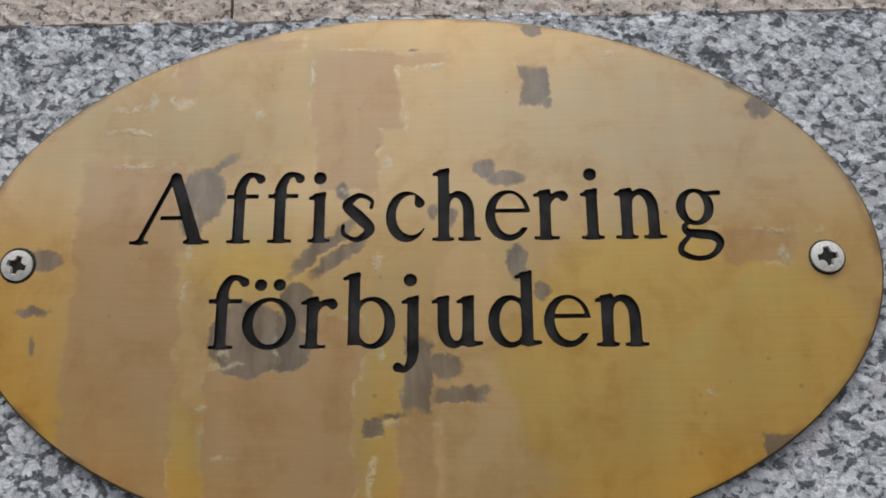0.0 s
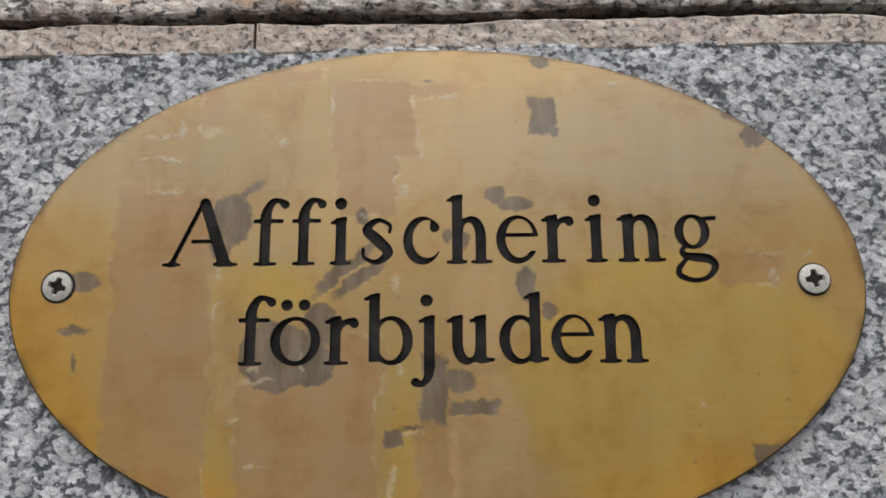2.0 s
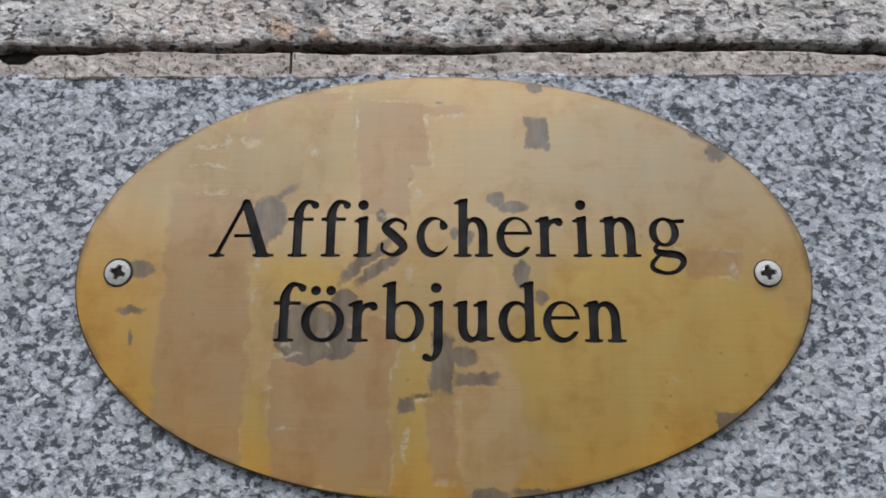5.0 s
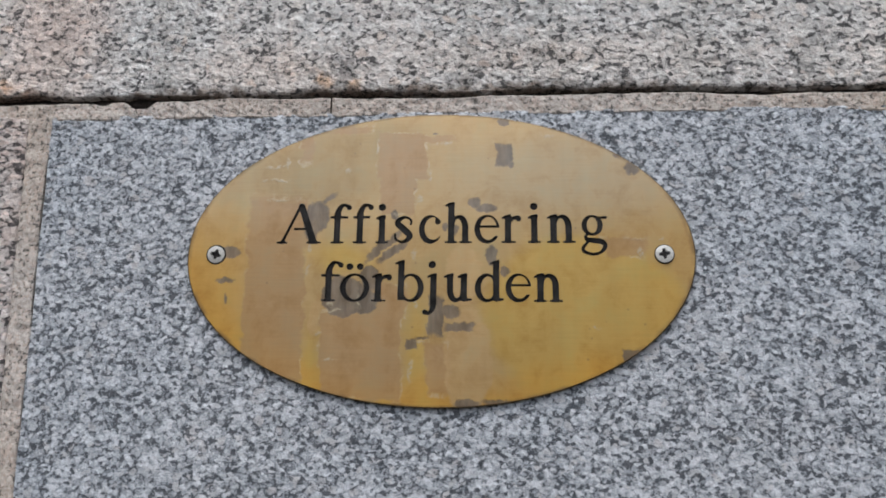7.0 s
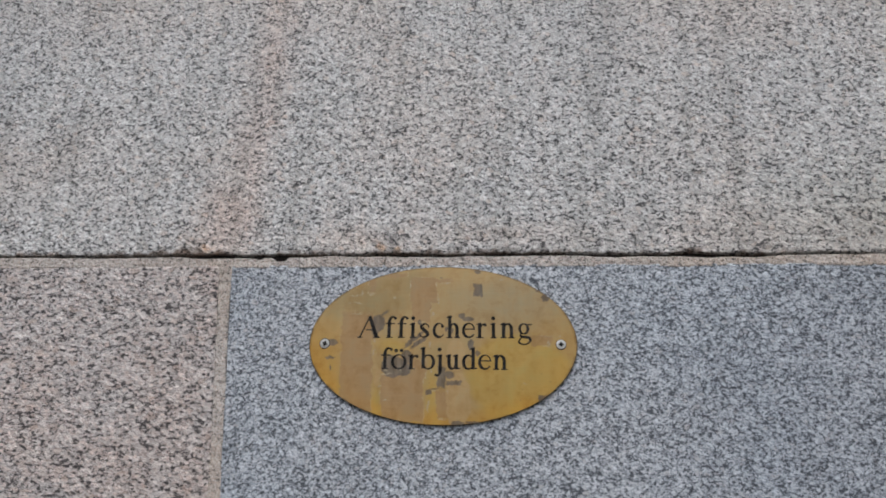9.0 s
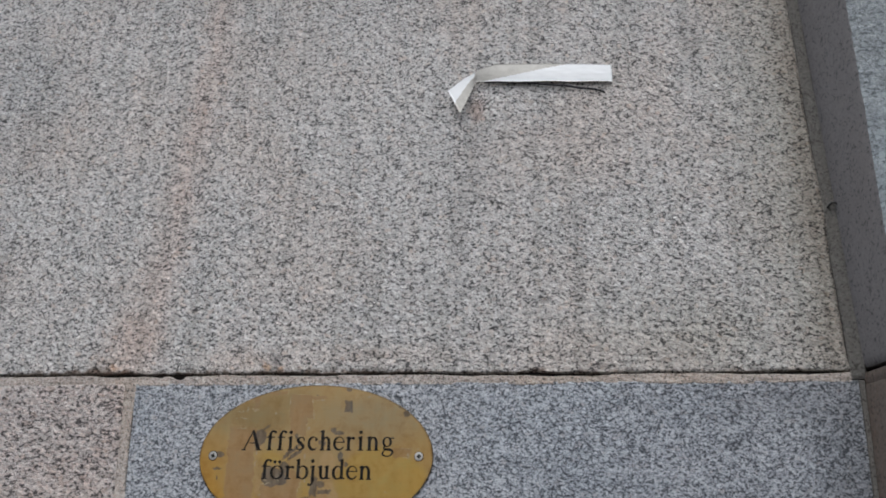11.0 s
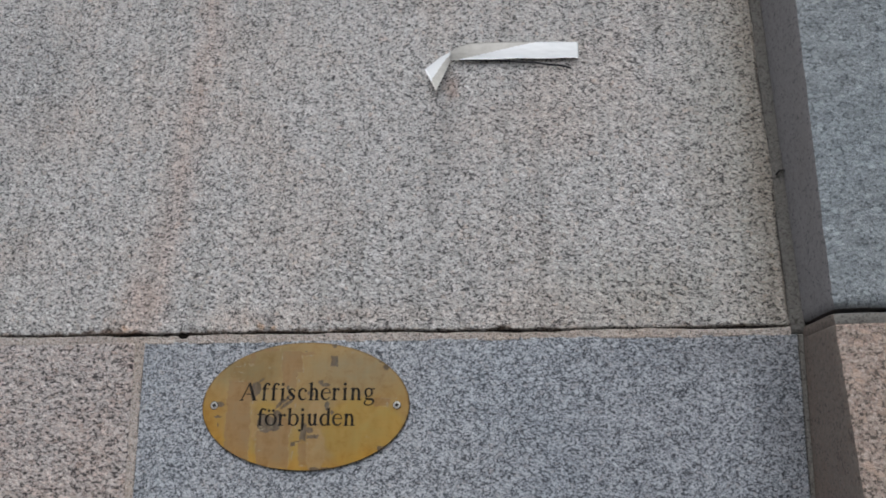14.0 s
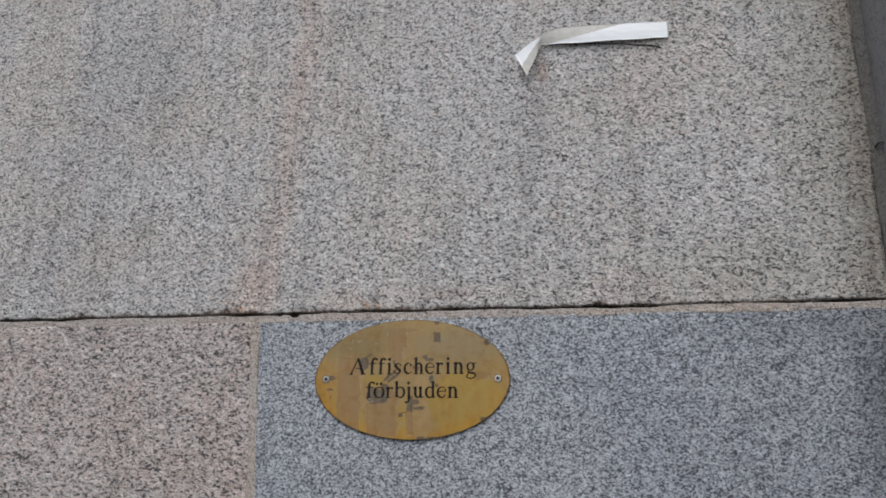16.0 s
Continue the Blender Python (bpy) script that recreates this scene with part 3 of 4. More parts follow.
# plain walling that carries on round the seen stones
for nm, x0, x1, z0, z1, y0, face in (("wall_above", -5.0, 0.4572, 2.464, 7.0, 0.001, slab_stone), ("wall_below", -5.0, 0.420, 0.0, 1.214, 0.001, beige_stone),
                                     ("wall_west", -5.0, -0.956, 1.816, 2.458, 0.001, slab_stone), ("wall_west_low", -5.0, -0.806, 1.220, 1.811, 0.001, beige_stone),
                                     ("wall_east", 0.905, 5.0, 0.0, 7.0, 0.001, slab_stone), ("pier_above", 0.4592, 0.899, 2.464, 7.0, -0.079, pier_stone),
                                     ("pier_below", 0.4240, 0.899, 0.0, 1.214, -0.062, pier_rose)):
    tagged(new(nm, box_mesh(nm, x0, x1, y0, 0.0138, z0, z1, face)), "plain granite walling beside the seen blocks", "wall", kind="structure")


# ---- the pier ----
def pier_block(name, xr, z0, z1, p0, p1, front, side, seed, lean=0.0, worn=0.004):
    """A pier stone: a sawn side that runs out from the wall by p0 (foot) to p1 (head), a ragged arris and a rough front."""
    zs = steps(z0, z1, (1.80, 1.84, 0.0015), (1.6, 2.25, 0.003))
    side_s = np.linspace(0, 1, 26)
    front_s = steps(0.0, 0.44, (0.0, 0.03, 0.0015), (0.0, 0.11, 0.003), (0.1, 0.5, 0.012))[1:]
    rows, picks = [], []
    ez = np.minimum(zs - z0, z1 - zs)
    fall = worn * np.exp(-ez / 0.003)
    p = p0 + (p1 - p0) * np.clip((zs - 1.80) / 0.3, -0.6, 1.3)
    even = p
    p = p + 0.0022 * rubble(zs * 45, zs * 0 + 2.5, seed) + 0.0012 * rubble(zs * 170, zs * 0 + 7.5, seed + 3)
    xr = xr + lean * (z1 - zs)
    for s in side_s:
        edge = np.exp(-(1 - s) / 0.05)
        y = 0.03 - s * (0.03 + p)
        x = xr + 0.0003 * rubble(zs * 60, zs * 0 + s * 9, seed + 1) + 0.0015 * edge + fall * 0.6
        rows.append(np.stack([x, y, zs], 1))
    for s in front_s:
        away = 1 - np.exp(-s / 0.01)
        y = -even - (p - even) * np.exp(-s / 0.006) - 0.004 * away - 0.0016 * away * rubble(zs * 60, zs * 0 + s * 60, seed + 11) - 0.0002 * rubble(zs * 150, zs * 0 + s * 150, seed + 15) + fall
        rows.append(np.stack([xr + 0.0015 + s + zs * 0, y, zs], 1))
    verts = np.array(rows)
    n, m = verts.shape[:2]
    verts = verts.reshape(-1, 3)
    f = grid_faces(n, m)
    picks = (np.repeat(np.arange(n - 1), m - 1) >= len(side_s) - 1).astype(int)
    faces = [tuple(q) for q in f[:, ::-1]]
    # head, foot and rear close the stone
    base = len(verts)
    far = float(verts[:, 0].max())
    extra = np.array([(far, 0.03, z0), (far, 0.03, z1)])
    verts = np.vstack([verts, extra])
    faces.append(tuple([i * m for i in range(n)] + [base]))
    faces.append(tuple([i * m + m - 1 for i in range(n - 1, -1, -1)] + [base + 1]))
    faces.append((0, base, base + 1, m - 1))
    faces.append(tuple([(n - 1) * m + j for j in range(m)] + [base + 1, base]))
    return mesh_of(name, verts, faces, [side, front], list(picks) + [0, 0, 0, 1])


pier = tagged(new("wall_pier", box_mesh("wall_pier", 0.47, 0.9, -0.025, 0.014, 0.0, 7.0, joint_black)), "projecting granite pier of two visible stones", "wall", kind="structure")
child("stone_block", pier_block("pier_upper", 0.4572, 1.8222, 2.46, 0.061, 0.077, pier_stone, sawn_grey_shaded, 101), pier,
      "pale blue-grey pier stone with a sawn side darkened for shade")
child("stone_block", pier_block("pier_lower", 0.4558, 1.22, 1.8086, 0.066, 0.012, pier_rose, sawn_brown_shaded, 131, lean=-0.055, worn=0.0012), pier,
      "rough rosy pier stone with a brown sawn side darkened for shade")
child("mortar_bed", pier_block("pier_mortar", 0.4561, 1.8088, 1.8176, 0.0652, 0.022, grey_joint, sawn_brown_shaded, 151, worn=0.0008), pier, "strip of grey-brown mortar between the pier stones")


# ---- marching squares: flat sheets with clean outlines ----
def outline(field, xs, zs):
    """Polygons where field < 0, over a grid, and the edges of their outline."""
    nz, nx = field.shape
    inside = field < 0
    index = -np.ones(field.shape, int)
    gz, gx = np.nonzero(inside)
    index[gz, gx] = np.arange(len(gz))
    verts = list(zip(xs[gx], zs[gz]))
    full = inside[:-1, :-1] & inside[:-1, 1:] & inside[1:, 1:] & inside[1:, :-1]
    some = (inside[:-1, :-1] | inside[:-1, 1:] | inside[1:, 1:] | inside[1:, :-1]) & ~full
    fz, fx = np.nonzero(full)
    faces = [tuple(q) for q in np.stack([index[fz, fx], index[fz, fx + 1], index[fz + 1, fx + 1], index[fz + 1, fx]], 1).tolist()]
    cut, rim = {}, []
    for z, x in zip(*np.nonzero(some)):
        ring = [(z, x), (z, x + 1), (z + 1, x + 1), (z + 1, x)]
        poly, marks = [], []
        for k in range(4):
            a, c = ring[k], ring[(k + 1) % 4]
            if inside[a]:
                poly.append(int(index[a]))
            if inside[a] != inside[c]:
                key = (min(a, c), max(a, c))
                if key not in cut:
                    fa, fc = field[a], field[c]
                    t = fa / (fa - fc)
                    cut[key] = len(verts)
                    verts.append((xs[a[1]] + t * (xs[c[1]] - xs[a[1]]), zs[a[0]] + t * (zs[c[0]] - zs[a[0]])))
                poly.append(cut[key])
                marks.append((cut[key], bool(inside[a])))
        if len(poly) > 2:
            faces.append(tuple(poly))
        for k in range(len(marks)):
            (i, leaving), (j, _) = marks[k], marks[(k + 1) % len(marks)]
            if leaving:
                rim.append((i, j))
    return verts, faces, rim


def ell(X, Z, cx, cz, rx, rz):
    return (np.sqrt(((X - cx) / rx) ** 2 + ((Z - cz) / rz) ** 2) - 1) * min(rx, rz)


def bar(X, Z, x0, z0, x1, z1):
    return np.maximum(np.maximum(x0 - X, X - x1), np.maximum(z0 - Z, Z - z1))


def slant(X, Z, x0, z0, x1, z1, h0, h1, lo=None, hi=None):
    """A tapering straight stroke, half widths h0 to h1, cut level at lo and hi."""
    dx, dz = x1 - x0, z1 - z0
    length = math.hypot(dx, dz)
    t = np.clip(((X - x0) * dx + (Z - z0) * dz) / length ** 2, 0, 1)
    d = np.hypot(X - x0 - t * dx, Z - z0 - t * dz) - (h0 + (h1 - h0) * t)
    if lo is not None:
        d = np.maximum(d, lo - Z)
    return d if hi is None else np.maximum(d, Z - hi)


def brush_stroke(X, Z, knots, n=14):
    """A curved stroke through knots (x, z, half width), Catmull-Rom."""
    best = None
    k = [knots[0], *knots, knots[-1]]
    for a, b2, c, d in zip(k, k[1:], k[2:], k[3:]):
        for s in np.linspace(0, 1, n):
            x, z, h = (0.5 * (2 * q + (r - p) * s + (2 * p - 5 * q + 4 * r - w) * s * s + (3 * q - p - 3 * r + w) * s ** 3) for p, q, r, w in zip(a, b2, c, d))
            e = np.hypot(X - x, Z - z) - h
            best = e if best is None else np.minimum(best, e)
    return best


def join(*fields, k=0.7):
    out = fields[0]
    for f in fields[1:]:
        h = np.clip(0.5 + 0.5 * (f - out) / k, 0, 1)
        out = f * (1 - h) + out * h - k * h * (1 - h)
    return out


STEM = 2.25


def stem(X, Z, x, z0, z1):
    return bar(X, Z, x - STEM / 2, z0, x + STEM / 2, z1)


def foot(X, Z, x, left=2.35, right=2.35):
    return bar(X, Z, x - left, 0.0, x + right, 0.5)


def flag(X, Z, x, z):
    return np.maximum(slant(X, Z, x - 2.1, z - 0.95, x + 0.8, z - 0.1, 0.3, 0.5), X - x - STEM / 2)


def glyph(ch, X, Z, w, xh, up):
    """The outline field of a serif letter, from x = 0 to w; xh: height of small letters, up: of tall ones. Millimetres."""
    mid = w / 2
    if ch == "A":
        top, left, right = 0.515 * w, 0.115 * w, 0.83 * w
        thin = slant(X, Z, top, up - 0.2, left, 0.2, 0.42, 0.45, 0.0)
        thick = slant(X, Z, top + 0.2, up - 1.0, right, 0.2, 1.2, 1.35, 0.0)
        cross = bar(X, Z, left + 0.26 * w, 5.5, right - 0.2 * w, 6.2)
        return join(np.minimum(np.minimum(thin, thick), cross), foot(X, Z, left, 2.0, 2.1), foot(X, Z, right, 2.6, 2.95), k=0.9)
    if ch == "f":
        x = 0.335 * w
        hook = brush_stroke(X, Z, ((x, xh, 1.05), (x + 0.2, up - 3.2, 1.05), (x + 1.5, up - 0.9, 0.75), (x + 3.2, up - 0.55, 0.5), (w - 1.0, up - 1.5, 0.95)))
        return join(stem(X, Z, x, 0, up - 4), hook, bar(X, Z, 0, xh - 0.75, 0.83 * w, xh), foot(X, Z, x, 2.4, 2.7), k=0.5)
    if ch == "i":
        return np.minimum(join(stem(X, Z, mid, 0, xh), foot(X, Z, mid), flag(X, Z, mid, xh)), ell(X, Z, mid - 0.1, up - 1.45, 1.35, 1.35))
    if ch == "s":
        return brush_stroke(X, Z, ((w - 1.0, xh - 3.3, 0.3), (w - 1.0, xh - 1.6, 0.35), (mid + 0.1, xh - 0.5, 0.5), (1.35, xh - 2.7, 1.0), (mid, 0.52 * xh, 1.25),
                                   (w - 1.3, 2.7, 1.05), (mid - 0.1, 0.4, 0.5), (0.75, 1.6, 0.35), (0.55, 3.5, 0.3)))
    if ch == "c":
        ring = np.maximum(ell(X, Z, mid + 0.2, xh / 2, mid + 0.1, xh / 2 + 0.2), -ell(X, Z, mid + 1.35, xh / 2 + 0.35, mid - 0.75, xh / 2 - 0.75))
        ring = np.maximum(ring, -bar(X, Z, 0.64 * w, 2.7, w + 2, xh - 2.1))
        return join(ring, brush_stroke(X, Z, ((w - 1.7, xh - 1.4, 0.5), (w - 1.25, xh - 2.4, 1.0))), k=0.5)
    if ch in "nh":
        a, c = 2.5, w - 2.55
        arch = np.maximum(ell(X, Z, (a + c + 1.1) / 2, xh - 4.6, (c + 1.1 - a) / 2, 4.75), -ell(X, Z, (a + c) / 2 - 0.1, xh - 4.9, (c - a) / 2 - 1.0, 3.9))
        arch = np.maximum(arch, xh - 4.6 - Z)
        tall = up if ch == "h" else xh
        return join(stem(X, Z, a, 0, tall), np.minimum(arch, stem(X, Z, c, 0, xh - 4.5)), flag(X, Z, a, tall), foot(X, Z, a, 2.4, 2.2), foot(X, Z, c, 2.2, 2.5), k=0.6)
    if ch == "u":
        a, c = 2.5, w - 2.75
        arch = np.maximum(ell(X, Z, (a + c - 1.1) / 2, 4.3, (c + 1.1 - a) / 2, 4.5), -ell(X, Z, (a + c) / 2 + 0.1, 4.7, (c - a) / 2 - 1.0, 3.7))
        arch = np.maximum(arch, Z - 4.4)
        tail = slant(X, Z, c, 0.55, w, 0.75, 0.55, 0.3)
        return join(np.minimum(arch, stem(X, Z, a, 4.2, xh)), stem(X, Z, c, 0.3, xh), flag(X, Z, a, xh), flag(X, Z, c, xh), tail, k=0.5)
    if ch == "e":
        ring = np.maximum(ell(X, Z, mid, xh / 2, mid, xh / 2 + 0.2), -ell(X, Z, mid + 0.55, xh / 2 + 0.3, mid - 1.45, xh / 2 - 0.65))
        ring = np.maximum(ring, -np.maximum(bar(X, Z, mid + 0.6, 2.6, w + 2, 0.565 * xh), -(Z - 2.6) - 0.0))
        return np.minimum(ring, np.maximum(bar(X, Z, 1.4, 0.565 * xh, w - 0.6, 0.565 * xh + 0.7), ell(X, Z, mid, xh / 2, mid, xh / 2 + 0.2)))
    if ch == "r":
        a = 2.5
        arm = brush_stroke(X, Z, ((a + 0.6, xh - 3.0, 0.4), (a + 2.0, xh - 1.2, 0.55), (w - 1.5, xh - 0.8, 0.75), (w - 1.15, xh - 1.35, 0.95)))
        return join(stem(X, Z, a, 0, xh), arm, flag(X, Z, a, xh), foot(X, Z, a, 2.4, 2.9), k=0.5)
    if ch in "oö":
        ring = np.maximum(ell(X, Z, mid, xh / 2, mid, xh / 2 + 0.25), -ell(X, Z, mid + 0.1, xh / 2 + 0.1, mid - 2.0, xh / 2 - 0.5))
        return np.minimum(ring, np.minimum(ell(X, Z, 0.31 * w, up - 2.2, 1.25, 1.2), ell(X, Z, 0.67 * w, up - 2.2, 1.25, 1.2)))
    if ch == "b":
        a = 2.2
        bowl = np.maximum(ell(X, Z, (a + w) / 2 - 0.4, xh / 2, (w - a) / 2 + 0.4, xh / 2 + 0.2), -ell(X, Z, (a + w) / 2 - 0.8, xh / 2 + 0.05, (w - a) / 2 - 1.3, xh / 2 - 0.55))
        return join(stem(X, Z, a, 0.6, up), np.maximum(bowl, a - X), flag(X, Z, a, up), k=0.35)
    if ch == "d":
        c = w - 2.6
        bowl = np.maximum(ell(X, Z, c / 2 + 0.4, xh / 2, c / 2 + 0.4, xh / 2 + 0.2), -ell(X, Z, c / 2 + 0.9, xh / 2 + 0.05, c / 2 - 1.3, xh / 2 - 0.65))
        return join(stem(X, Z, c, 0.3, up), np.maximum(bowl, X - c), flag(X, Z, c, up), slant(X, Z, c, 0.55, w, 0.8, 0.55, 0.3), k=0.35)
    if ch == "j":
        x = w - 1.6
        tail = brush_stroke(X, Z, ((x, 0, 1.05), (x - 0.2, -2.6, 0.95), (x - 1.6, -4.6, 0.55), (1.0, -4.2, 0.9)))
        return np.minimum(join(stem(X, Z, x, -1.0, xh), tail, flag(X, Z, x, xh), k=0.4), ell(X, Z, x - 0.6, up - 1.4, 1.35, 1.3))
    # g, with two bowls and an ear
    head = np.maximum(ell(X, Z, 4.5, 6.9, 4.0, 4.1), -ell(X, Z, 4.5, 6.95, 2.15, 3.4))
    ear = slant(X, Z, 6.6, 9.9, w - 0.3, 10.1, 0.35, 0.45)
    link = brush_stroke(X, Z, ((3.0, 3.6, 0.35), (1.9, 2.4, 0.5), (2.6, 1.2, 0.75), (5.0, 0.75, 0.95), (8.0, 0.3, 0.95), (9.3, -1.4, 0.75), (7.6, -3.9, 0.5), (4.4, -4.7, 0.45),
                               (1.2, -3.6, 0.6), (0.95, -1.9, 0.55), (2.6, 0.1, 0.4)))
    return np.minimum(np.minimum(head, ear), link)


# ---- the plaque ----
plaque = tagged(new("sign_plaque"), "oval weathered brass plaque with engraved black lettering on granite", "sign")
plaque.location = (0.0, 0.0, 1.75)
FRONT, DEEP = -0.0018, -0.0009
LINES = (
    (4.7, 11.0, 16.2, (("A", -63.9, -46.1), ("f", -42.5, -34.2), ("f", -33.2, -25.3), ("i", -23.9, -19.4), ("s", -16.8, -9.1), ("c", -6.8, 1.9), ("h", 3.5, 14.1),
                       ("e", 15.3, 25.0), ("r", 25.9, 33.7), ("i", 36.4, 41.0), ("n", 43.7, 54.6), ("g", 56.7, 66.8))),
    (-18.6, 10.6, 15.9, (("f", -45.0, -36.5), ("ö", -37.4, -26.0), ("r", -24.9, -16.9), ("b", -15.6, -4.6), ("j", -4.9, 0.9), ("u", 3.3, 13.9), ("d", 15.5, 26.3),
                         ("e", 27.4, 37.1), ("n", 38.2, 49.1))),
)
CELL = 0.18
px = np.arange(-68.0, 70.01, CELL)
pz = np.arange(-26.0, 24.01, CELL)
PX, PZ = np.meshgrid(px, pz)
text = np.full(PX.shape, 5.0)
for base, xh, up, letters in LINES:
    for ch, a, b2 in letters:
        i0, i1 = np.searchsorted(px, a - 2), np.searchsorted(px, b2 + 2)
        j0, j1 = np.searchsorted(pz, base - 6.5), np.searchsorted(pz, base + up + 1.5)
        part_field = glyph(ch, PX[j0:j1, i0:i1] - a, PZ[j0:j1, i0:i1] - base, b2 - a, xh, up) - 0.13
        text[j0:j1, i0:i1] = np.minimum(text[j0:j1, i0:i1], part_field)
        v, f, rim = outline(part_field, px[i0:i1], pz[j0:j1])
        n = len(v)
        verts = [(x / 1000, DEEP, z / 1000) for x, z in v]
        top = {}
        for e in rim:
            for i in e:
                if i not in top:
                    top[i] = len(verts)
                    verts.append((v[i][0] / 1000, FRONT + 0.00004, v[i][1] / 1000))
        child("letter", mesh_of("letter", verts, f + [(i, j, top[j], top[i]) for i, j in rim], [worn_lit_ink, ink], [0] * len(f) + [1] * len(rim)), plaque, "engraved letter filled with black paint")

v, f, rim = outline(-text, px, pz)
verts = [(x / 1000, FRONT, z / 1000) for x, z in v]
kinds = [0] * len(f)
# the rest of the oval: from the lettered panel out to a rounded, slightly uneven edge
peri = []
for (x0, z0), (x1, z1) in (((px[0], pz[0]), (px[-1], pz[0])), ((px[-1], pz[0]), (px[-1], pz[-1])), ((px[-1], pz[-1]), (px[0], pz[-1])), ((px[0], pz[-1]), (px[0], pz[0]))):
    for s in np.linspace(0, 1, 61)[:-1]:
        peri.append((x0 + s * (x1 - x0), z0 + s * (z1 - z0)))
rings = [[], [], [], [], [], []]
for x, z in peri:
    t = math.atan2(z / 59.3, x / 100.3)
    wob = 1 + 0.0012 * float(lattice(3 * math.cos(t) + 9, 3 * math.sin(t) + 9, 5))
    c, s = math.cos(t), math.sin(t)
    rings[0].append((x / 1000, FRONT, z / 1000))
    for k, (inset, y) in enumerate(((0.55, FRONT), (0.2, FRONT + 0.00012), (0.0, FRONT + 0.0005), (0.0, -0.0008), (0.4, 0.0008))):
        rings[k + 1].append(((100.3 * wob - inset) * c / 1000, y, (59.3 * wob - inset) * s / 1000))
base = len(verts)
q = len(peri)
for r in rings:
    verts += r
for k in range(5):
    for i in range(q):
        j = (i + 1) % q
        f.append((base + k * q + i, base + (k + 1) * q + i, base + (k + 1) * q + j, base + k * q + j)[::-1])
        kinds.append(0 if k < 1 else 1)
f.append(tuple(base + 5 * q + i for i in range(q)))
kinds.append(1)
child("plate", mesh_of("plate", verts, f, [brass, brass_edge], kinds), plaque, "oval brass plate with brown residue and bare grey patches")


def screw(x, z, turn, tilt, ring):
    """A countersunk screw with a raised rim and a cross recess, in its dark seat."""
    hole = bmesh.new()
    bmesh.ops.create_cone(hole, cap_ends=True, segments=36, radius1=ring, radius2=ring - 0.0001, depth=0.0004)
    bmesh.ops.rotate(hole, verts=hole.verts, matrix=Matrix.Rotation(radians(90), 3, "X"))
    bmesh.ops.translate(hole, verts=hole.verts, vec=(0, -0.00005, 0))
    head = new("screw")
    head.parent = plaque
    head.matrix_basis = pose(x, FRONT, z, tilt, turn, tilt)
    tagged(head, "dull zinc screw with a cross recess")
    part("seat", hole, recess_shade, head)
    g = np.arange(-3.6, 3.61, 0.09)
    X, Z = np.meshgrid(g, g)
    arms = np.minimum(np.maximum(np.abs(X) - 0.66, np.abs(Z) - 2.15), np.maximum(np.abs(Z) - 0.66, np.abs(X) - 2.15))
    cross = join(arms, np.hypot(X, Z) - 1.25, k=0.6)
    v, f, rim = outline(np.maximum(np.hypot(X, Z) - 3.4, -cross), g, g)
    dome = lambda x, z: -0.0006 - 0.00035 * (1 - (x * x + z * z) / 12.6)
    verts = [(x / 1000, dome(x, z), z / 1000) for x, z in v]
    top = {}
    for e in rim:
        for i in e:
            if i not in top:
                x, z = v[i]
                outer = math.hypot(x, z) > 3
                top[i] = len(verts)
                verts.append((x * 1.03 / 1000, 0.0002, z * 1.03 / 1000) if outer else (x * 0.75 / 1000, 0.0004, z * 0.75 / 1000))
    child("screw_head", mesh_of("screw_head", verts, f + [(i, j, top[j], top[i]) for i, j in rim], [steel], None, False), head)
    v, f, rim = outline(cross, g, g)
    child("cross_recess", mesh_of("cross_recess", [(x / 1000, -0.0001, z / 1000) for x, z in v], f, [recess_shade]), head, "black sheet for the shade in the cross recess")


screw(-0.0883, 0.0, 18, 3, 0.0041)
screw(0.0883, 0.0, -8, -2, 0.0039)


# ---- the strip of tape ----
def ribbon(name, rows, mats, thick=0.00025, turned=None):
    """A thin bent strip. rows: pairs of upper and lower edge points along it."""
    n = 25
    verts, faces, picks = [], [], []
    for side in (0, 1):
        for k, (a, b2) in enumerate(rows):
            for j in range(n):
                s = j / (n - 1)
                p = Vector(a).lerp(Vector(b2), s)
                p.y += -0.0004 * math.sin(3.14 * s) + 0.00008 * float(lattice(k * 0.2, j * 0.3, 77)) + side * thick
                verts.append(p)
        off = side * len(rows) * n
        for q in grid_faces(len(rows), n) + off:
            faces.append(tuple(q) if side == 0 else tuple(q[::-1]))
            picks.append(side)
        if turned and side == 0:
            for i, (r, j) in enumerate((r, j) for r in range(len(rows) - 1) for j in range(n - 1)):
                picks[i] = 1 if turned(r, j) else 0
    m, half = len(rows), len(rows) * n
    edge = [i * n for i in range(m)] + [(m - 1) * n + j for j in range(1, n)] + [i * n + n - 1 for i in range(m - 2, -1, -1)] + [j for j in range(n - 2, 0, -1)]
    for a, b2 in zip(edge, edge[1:] + edge[:1]):
        faces.append((a, b2, b2 + half, a + half))
        picks.append(0)
    return mesh_of(name, verts, faces, mats, picks, True)


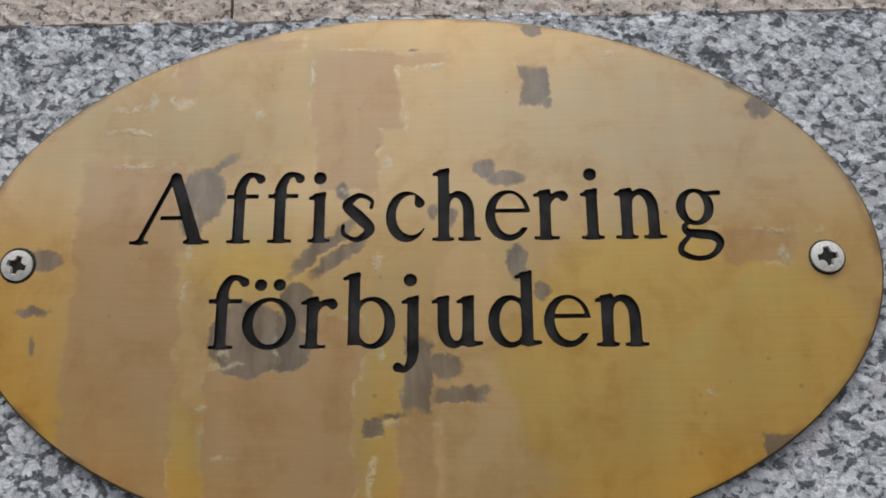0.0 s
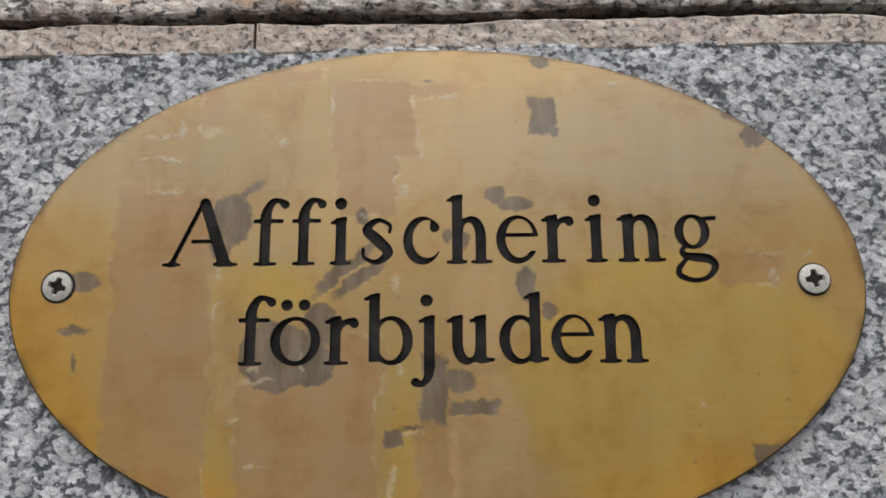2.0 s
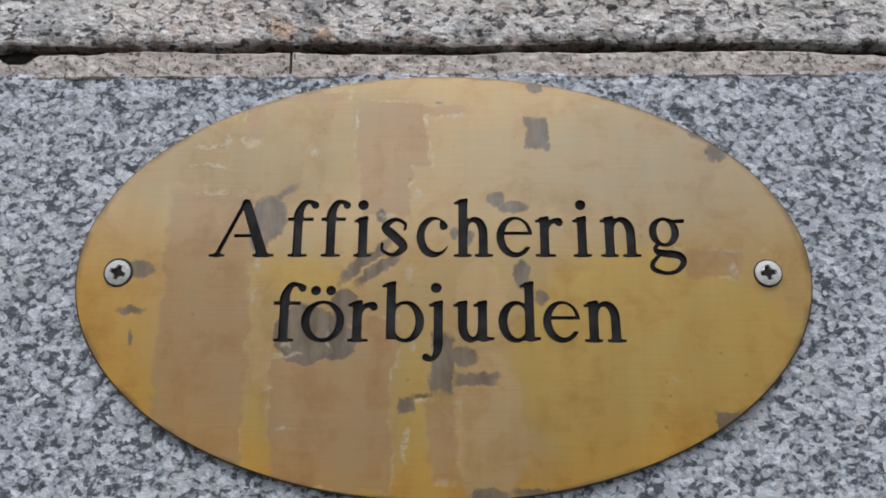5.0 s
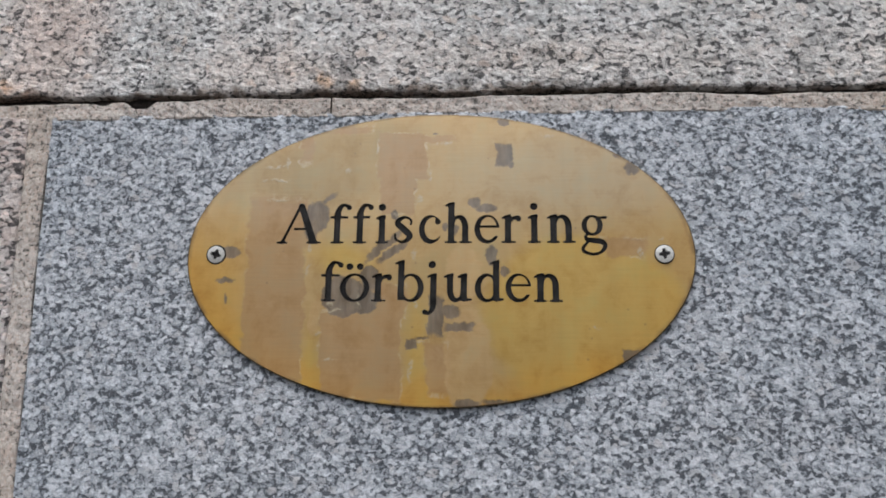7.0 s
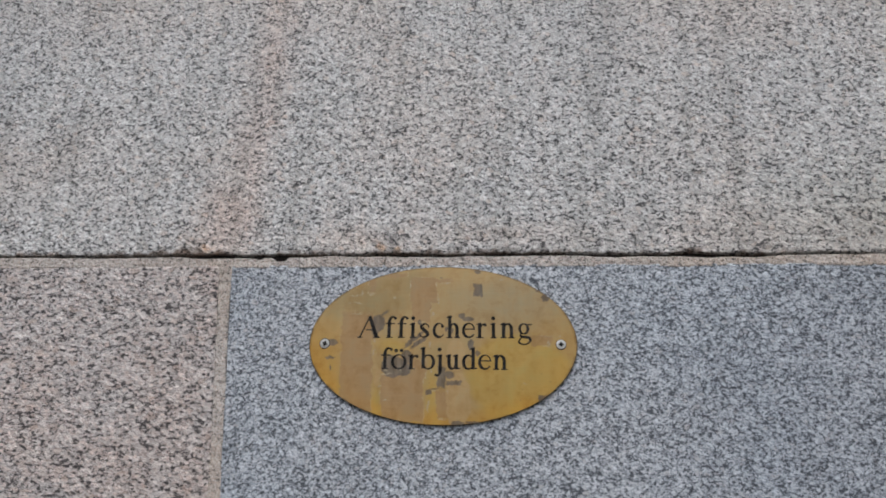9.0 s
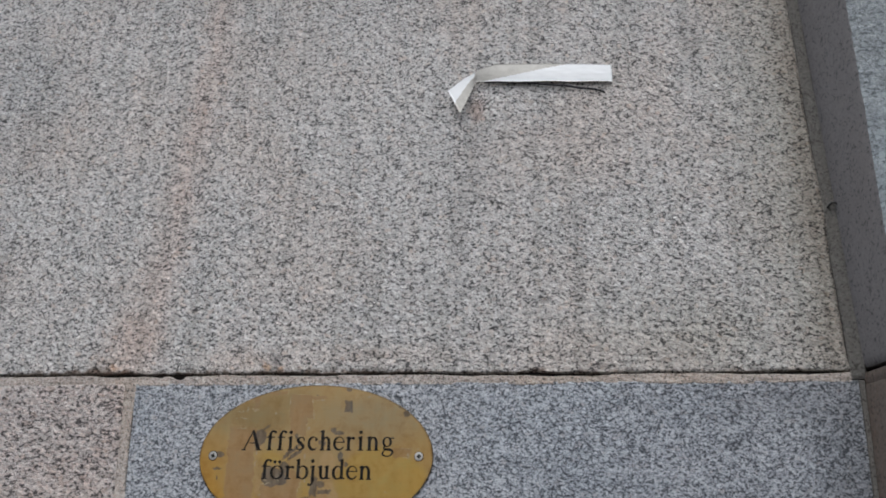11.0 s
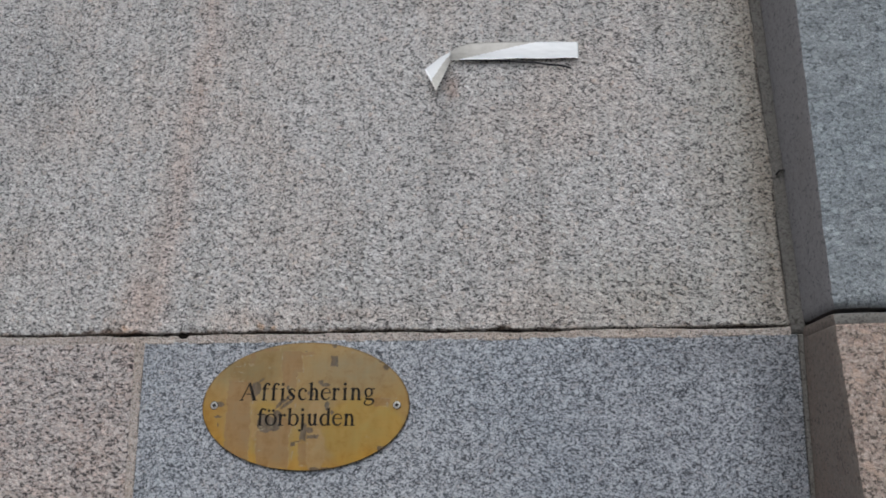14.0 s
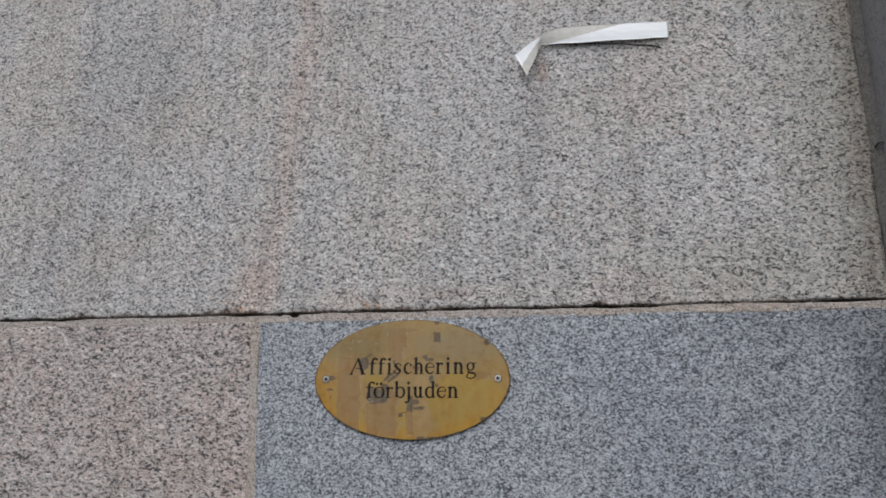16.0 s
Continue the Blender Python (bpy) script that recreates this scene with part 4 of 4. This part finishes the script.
tape = tagged(new("tape_strip"), "torn strip of white paper tape peeling off the granite slab", "tape")
tape.location = (0.20, -0.0025, 2.11)
rows = []
for k in range(96):
    s = k / 95
    x = 0.0703 - 0.1325 * s
    lean = 0.0046 * s
    pinch = max(0.0, (s - 0.82) / 0.18)
    top_z = 0.0086 + lean + 0.0012 * math.sin(3.1 * s) - 0.0100 * pinch ** 1.5
    low_z = -0.0104 + 1.15 * lean + 0.0003 * math.sin(17 * s)
    rows.append(((x, -0.0004 - 0.0022 * s - 0.002 * pinch, top_z), (x, -0.0008 - 0.0012 * math.sin(3 * s) - 0.001 * pinch, low_z)))
child("strip", ribbon("strip", rows, [tape_white, tape_sticky], turned=lambda r, j: r > 30 + 2.5 * j), tape)
fold = []
a0, b0 = rows[-1]
for k in range(16):
    s = k / 15
    top_p = Vector(a0).lerp(Vector((-0.0890, -0.006, -0.0170)), s) + Vector((0, 0, 0.0012 * math.sin(3.14 * s)))
    low_p = Vector(b0).lerp(Vector((-0.0770, -0.007, -0.0430)), s) + Vector((0.0015 * math.sin(3.14 * s), 0, 0.002 * math.sin(3.14 * s)))
    fold.append((top_p, low_p))
child("loose_end", ribbon("loose_end", fold, [tape_white, tape_sticky], turned=lambda r, j: j > 9 + 0.3 * r), tape, "twisted loose end of the tape")
# dark ribbon added as the shadow line below the tape's torn edge
torn = []
for k in range(48):
    s = k / 47
    x = 0.0622 - 0.116 * s
    z = -0.0108 + 0.0050 * s - 0.0095 * (1 - s) ** 2.2 - 0.0016 * math.exp(-s / 0.05) + 0.0004 * math.sin(23 * s)
    wide = 0.0021 - 0.0012 * s
    torn.append(((x, -0.0010, z + wide / 2), (x, -0.0006, z - wide / 2)))
child("torn_edge_shadow", ribbon("torn_edge_shadow", torn, [tape_shadow, tape_shadow]), tape, "dark ribbon for the shadow line below the tape's torn edge")


# ---- a bit of wire left in the corner joint ----
staple = tagged(new("wire_staple"), "small black wire staple in the corner joint", "staple")
staple.location = (0.4545, 0.0, 1.967)
bend = bpy.data.curves.new("wire", "CURVE")
bend.dimensions, bend.bevel_depth, bend.bevel_resolution = "3D", 0.0011, 2
line = bend.splines.new("POLY")
line.points.add(5)
for p, co in zip(line.points, ((-0.004, 0.006, -0.002), (-0.004, -0.001, -0.002), (-0.002, -0.002, 0.001), (0.003, -0.002, 0.0012), (0.004, -0.001, -0.002), (0.004, 0.006, -0.002))):
    p.co = (*co, 1)
bend.materials.append(wire)
shape = new("wire_loop", bend)
shape.parent = staple
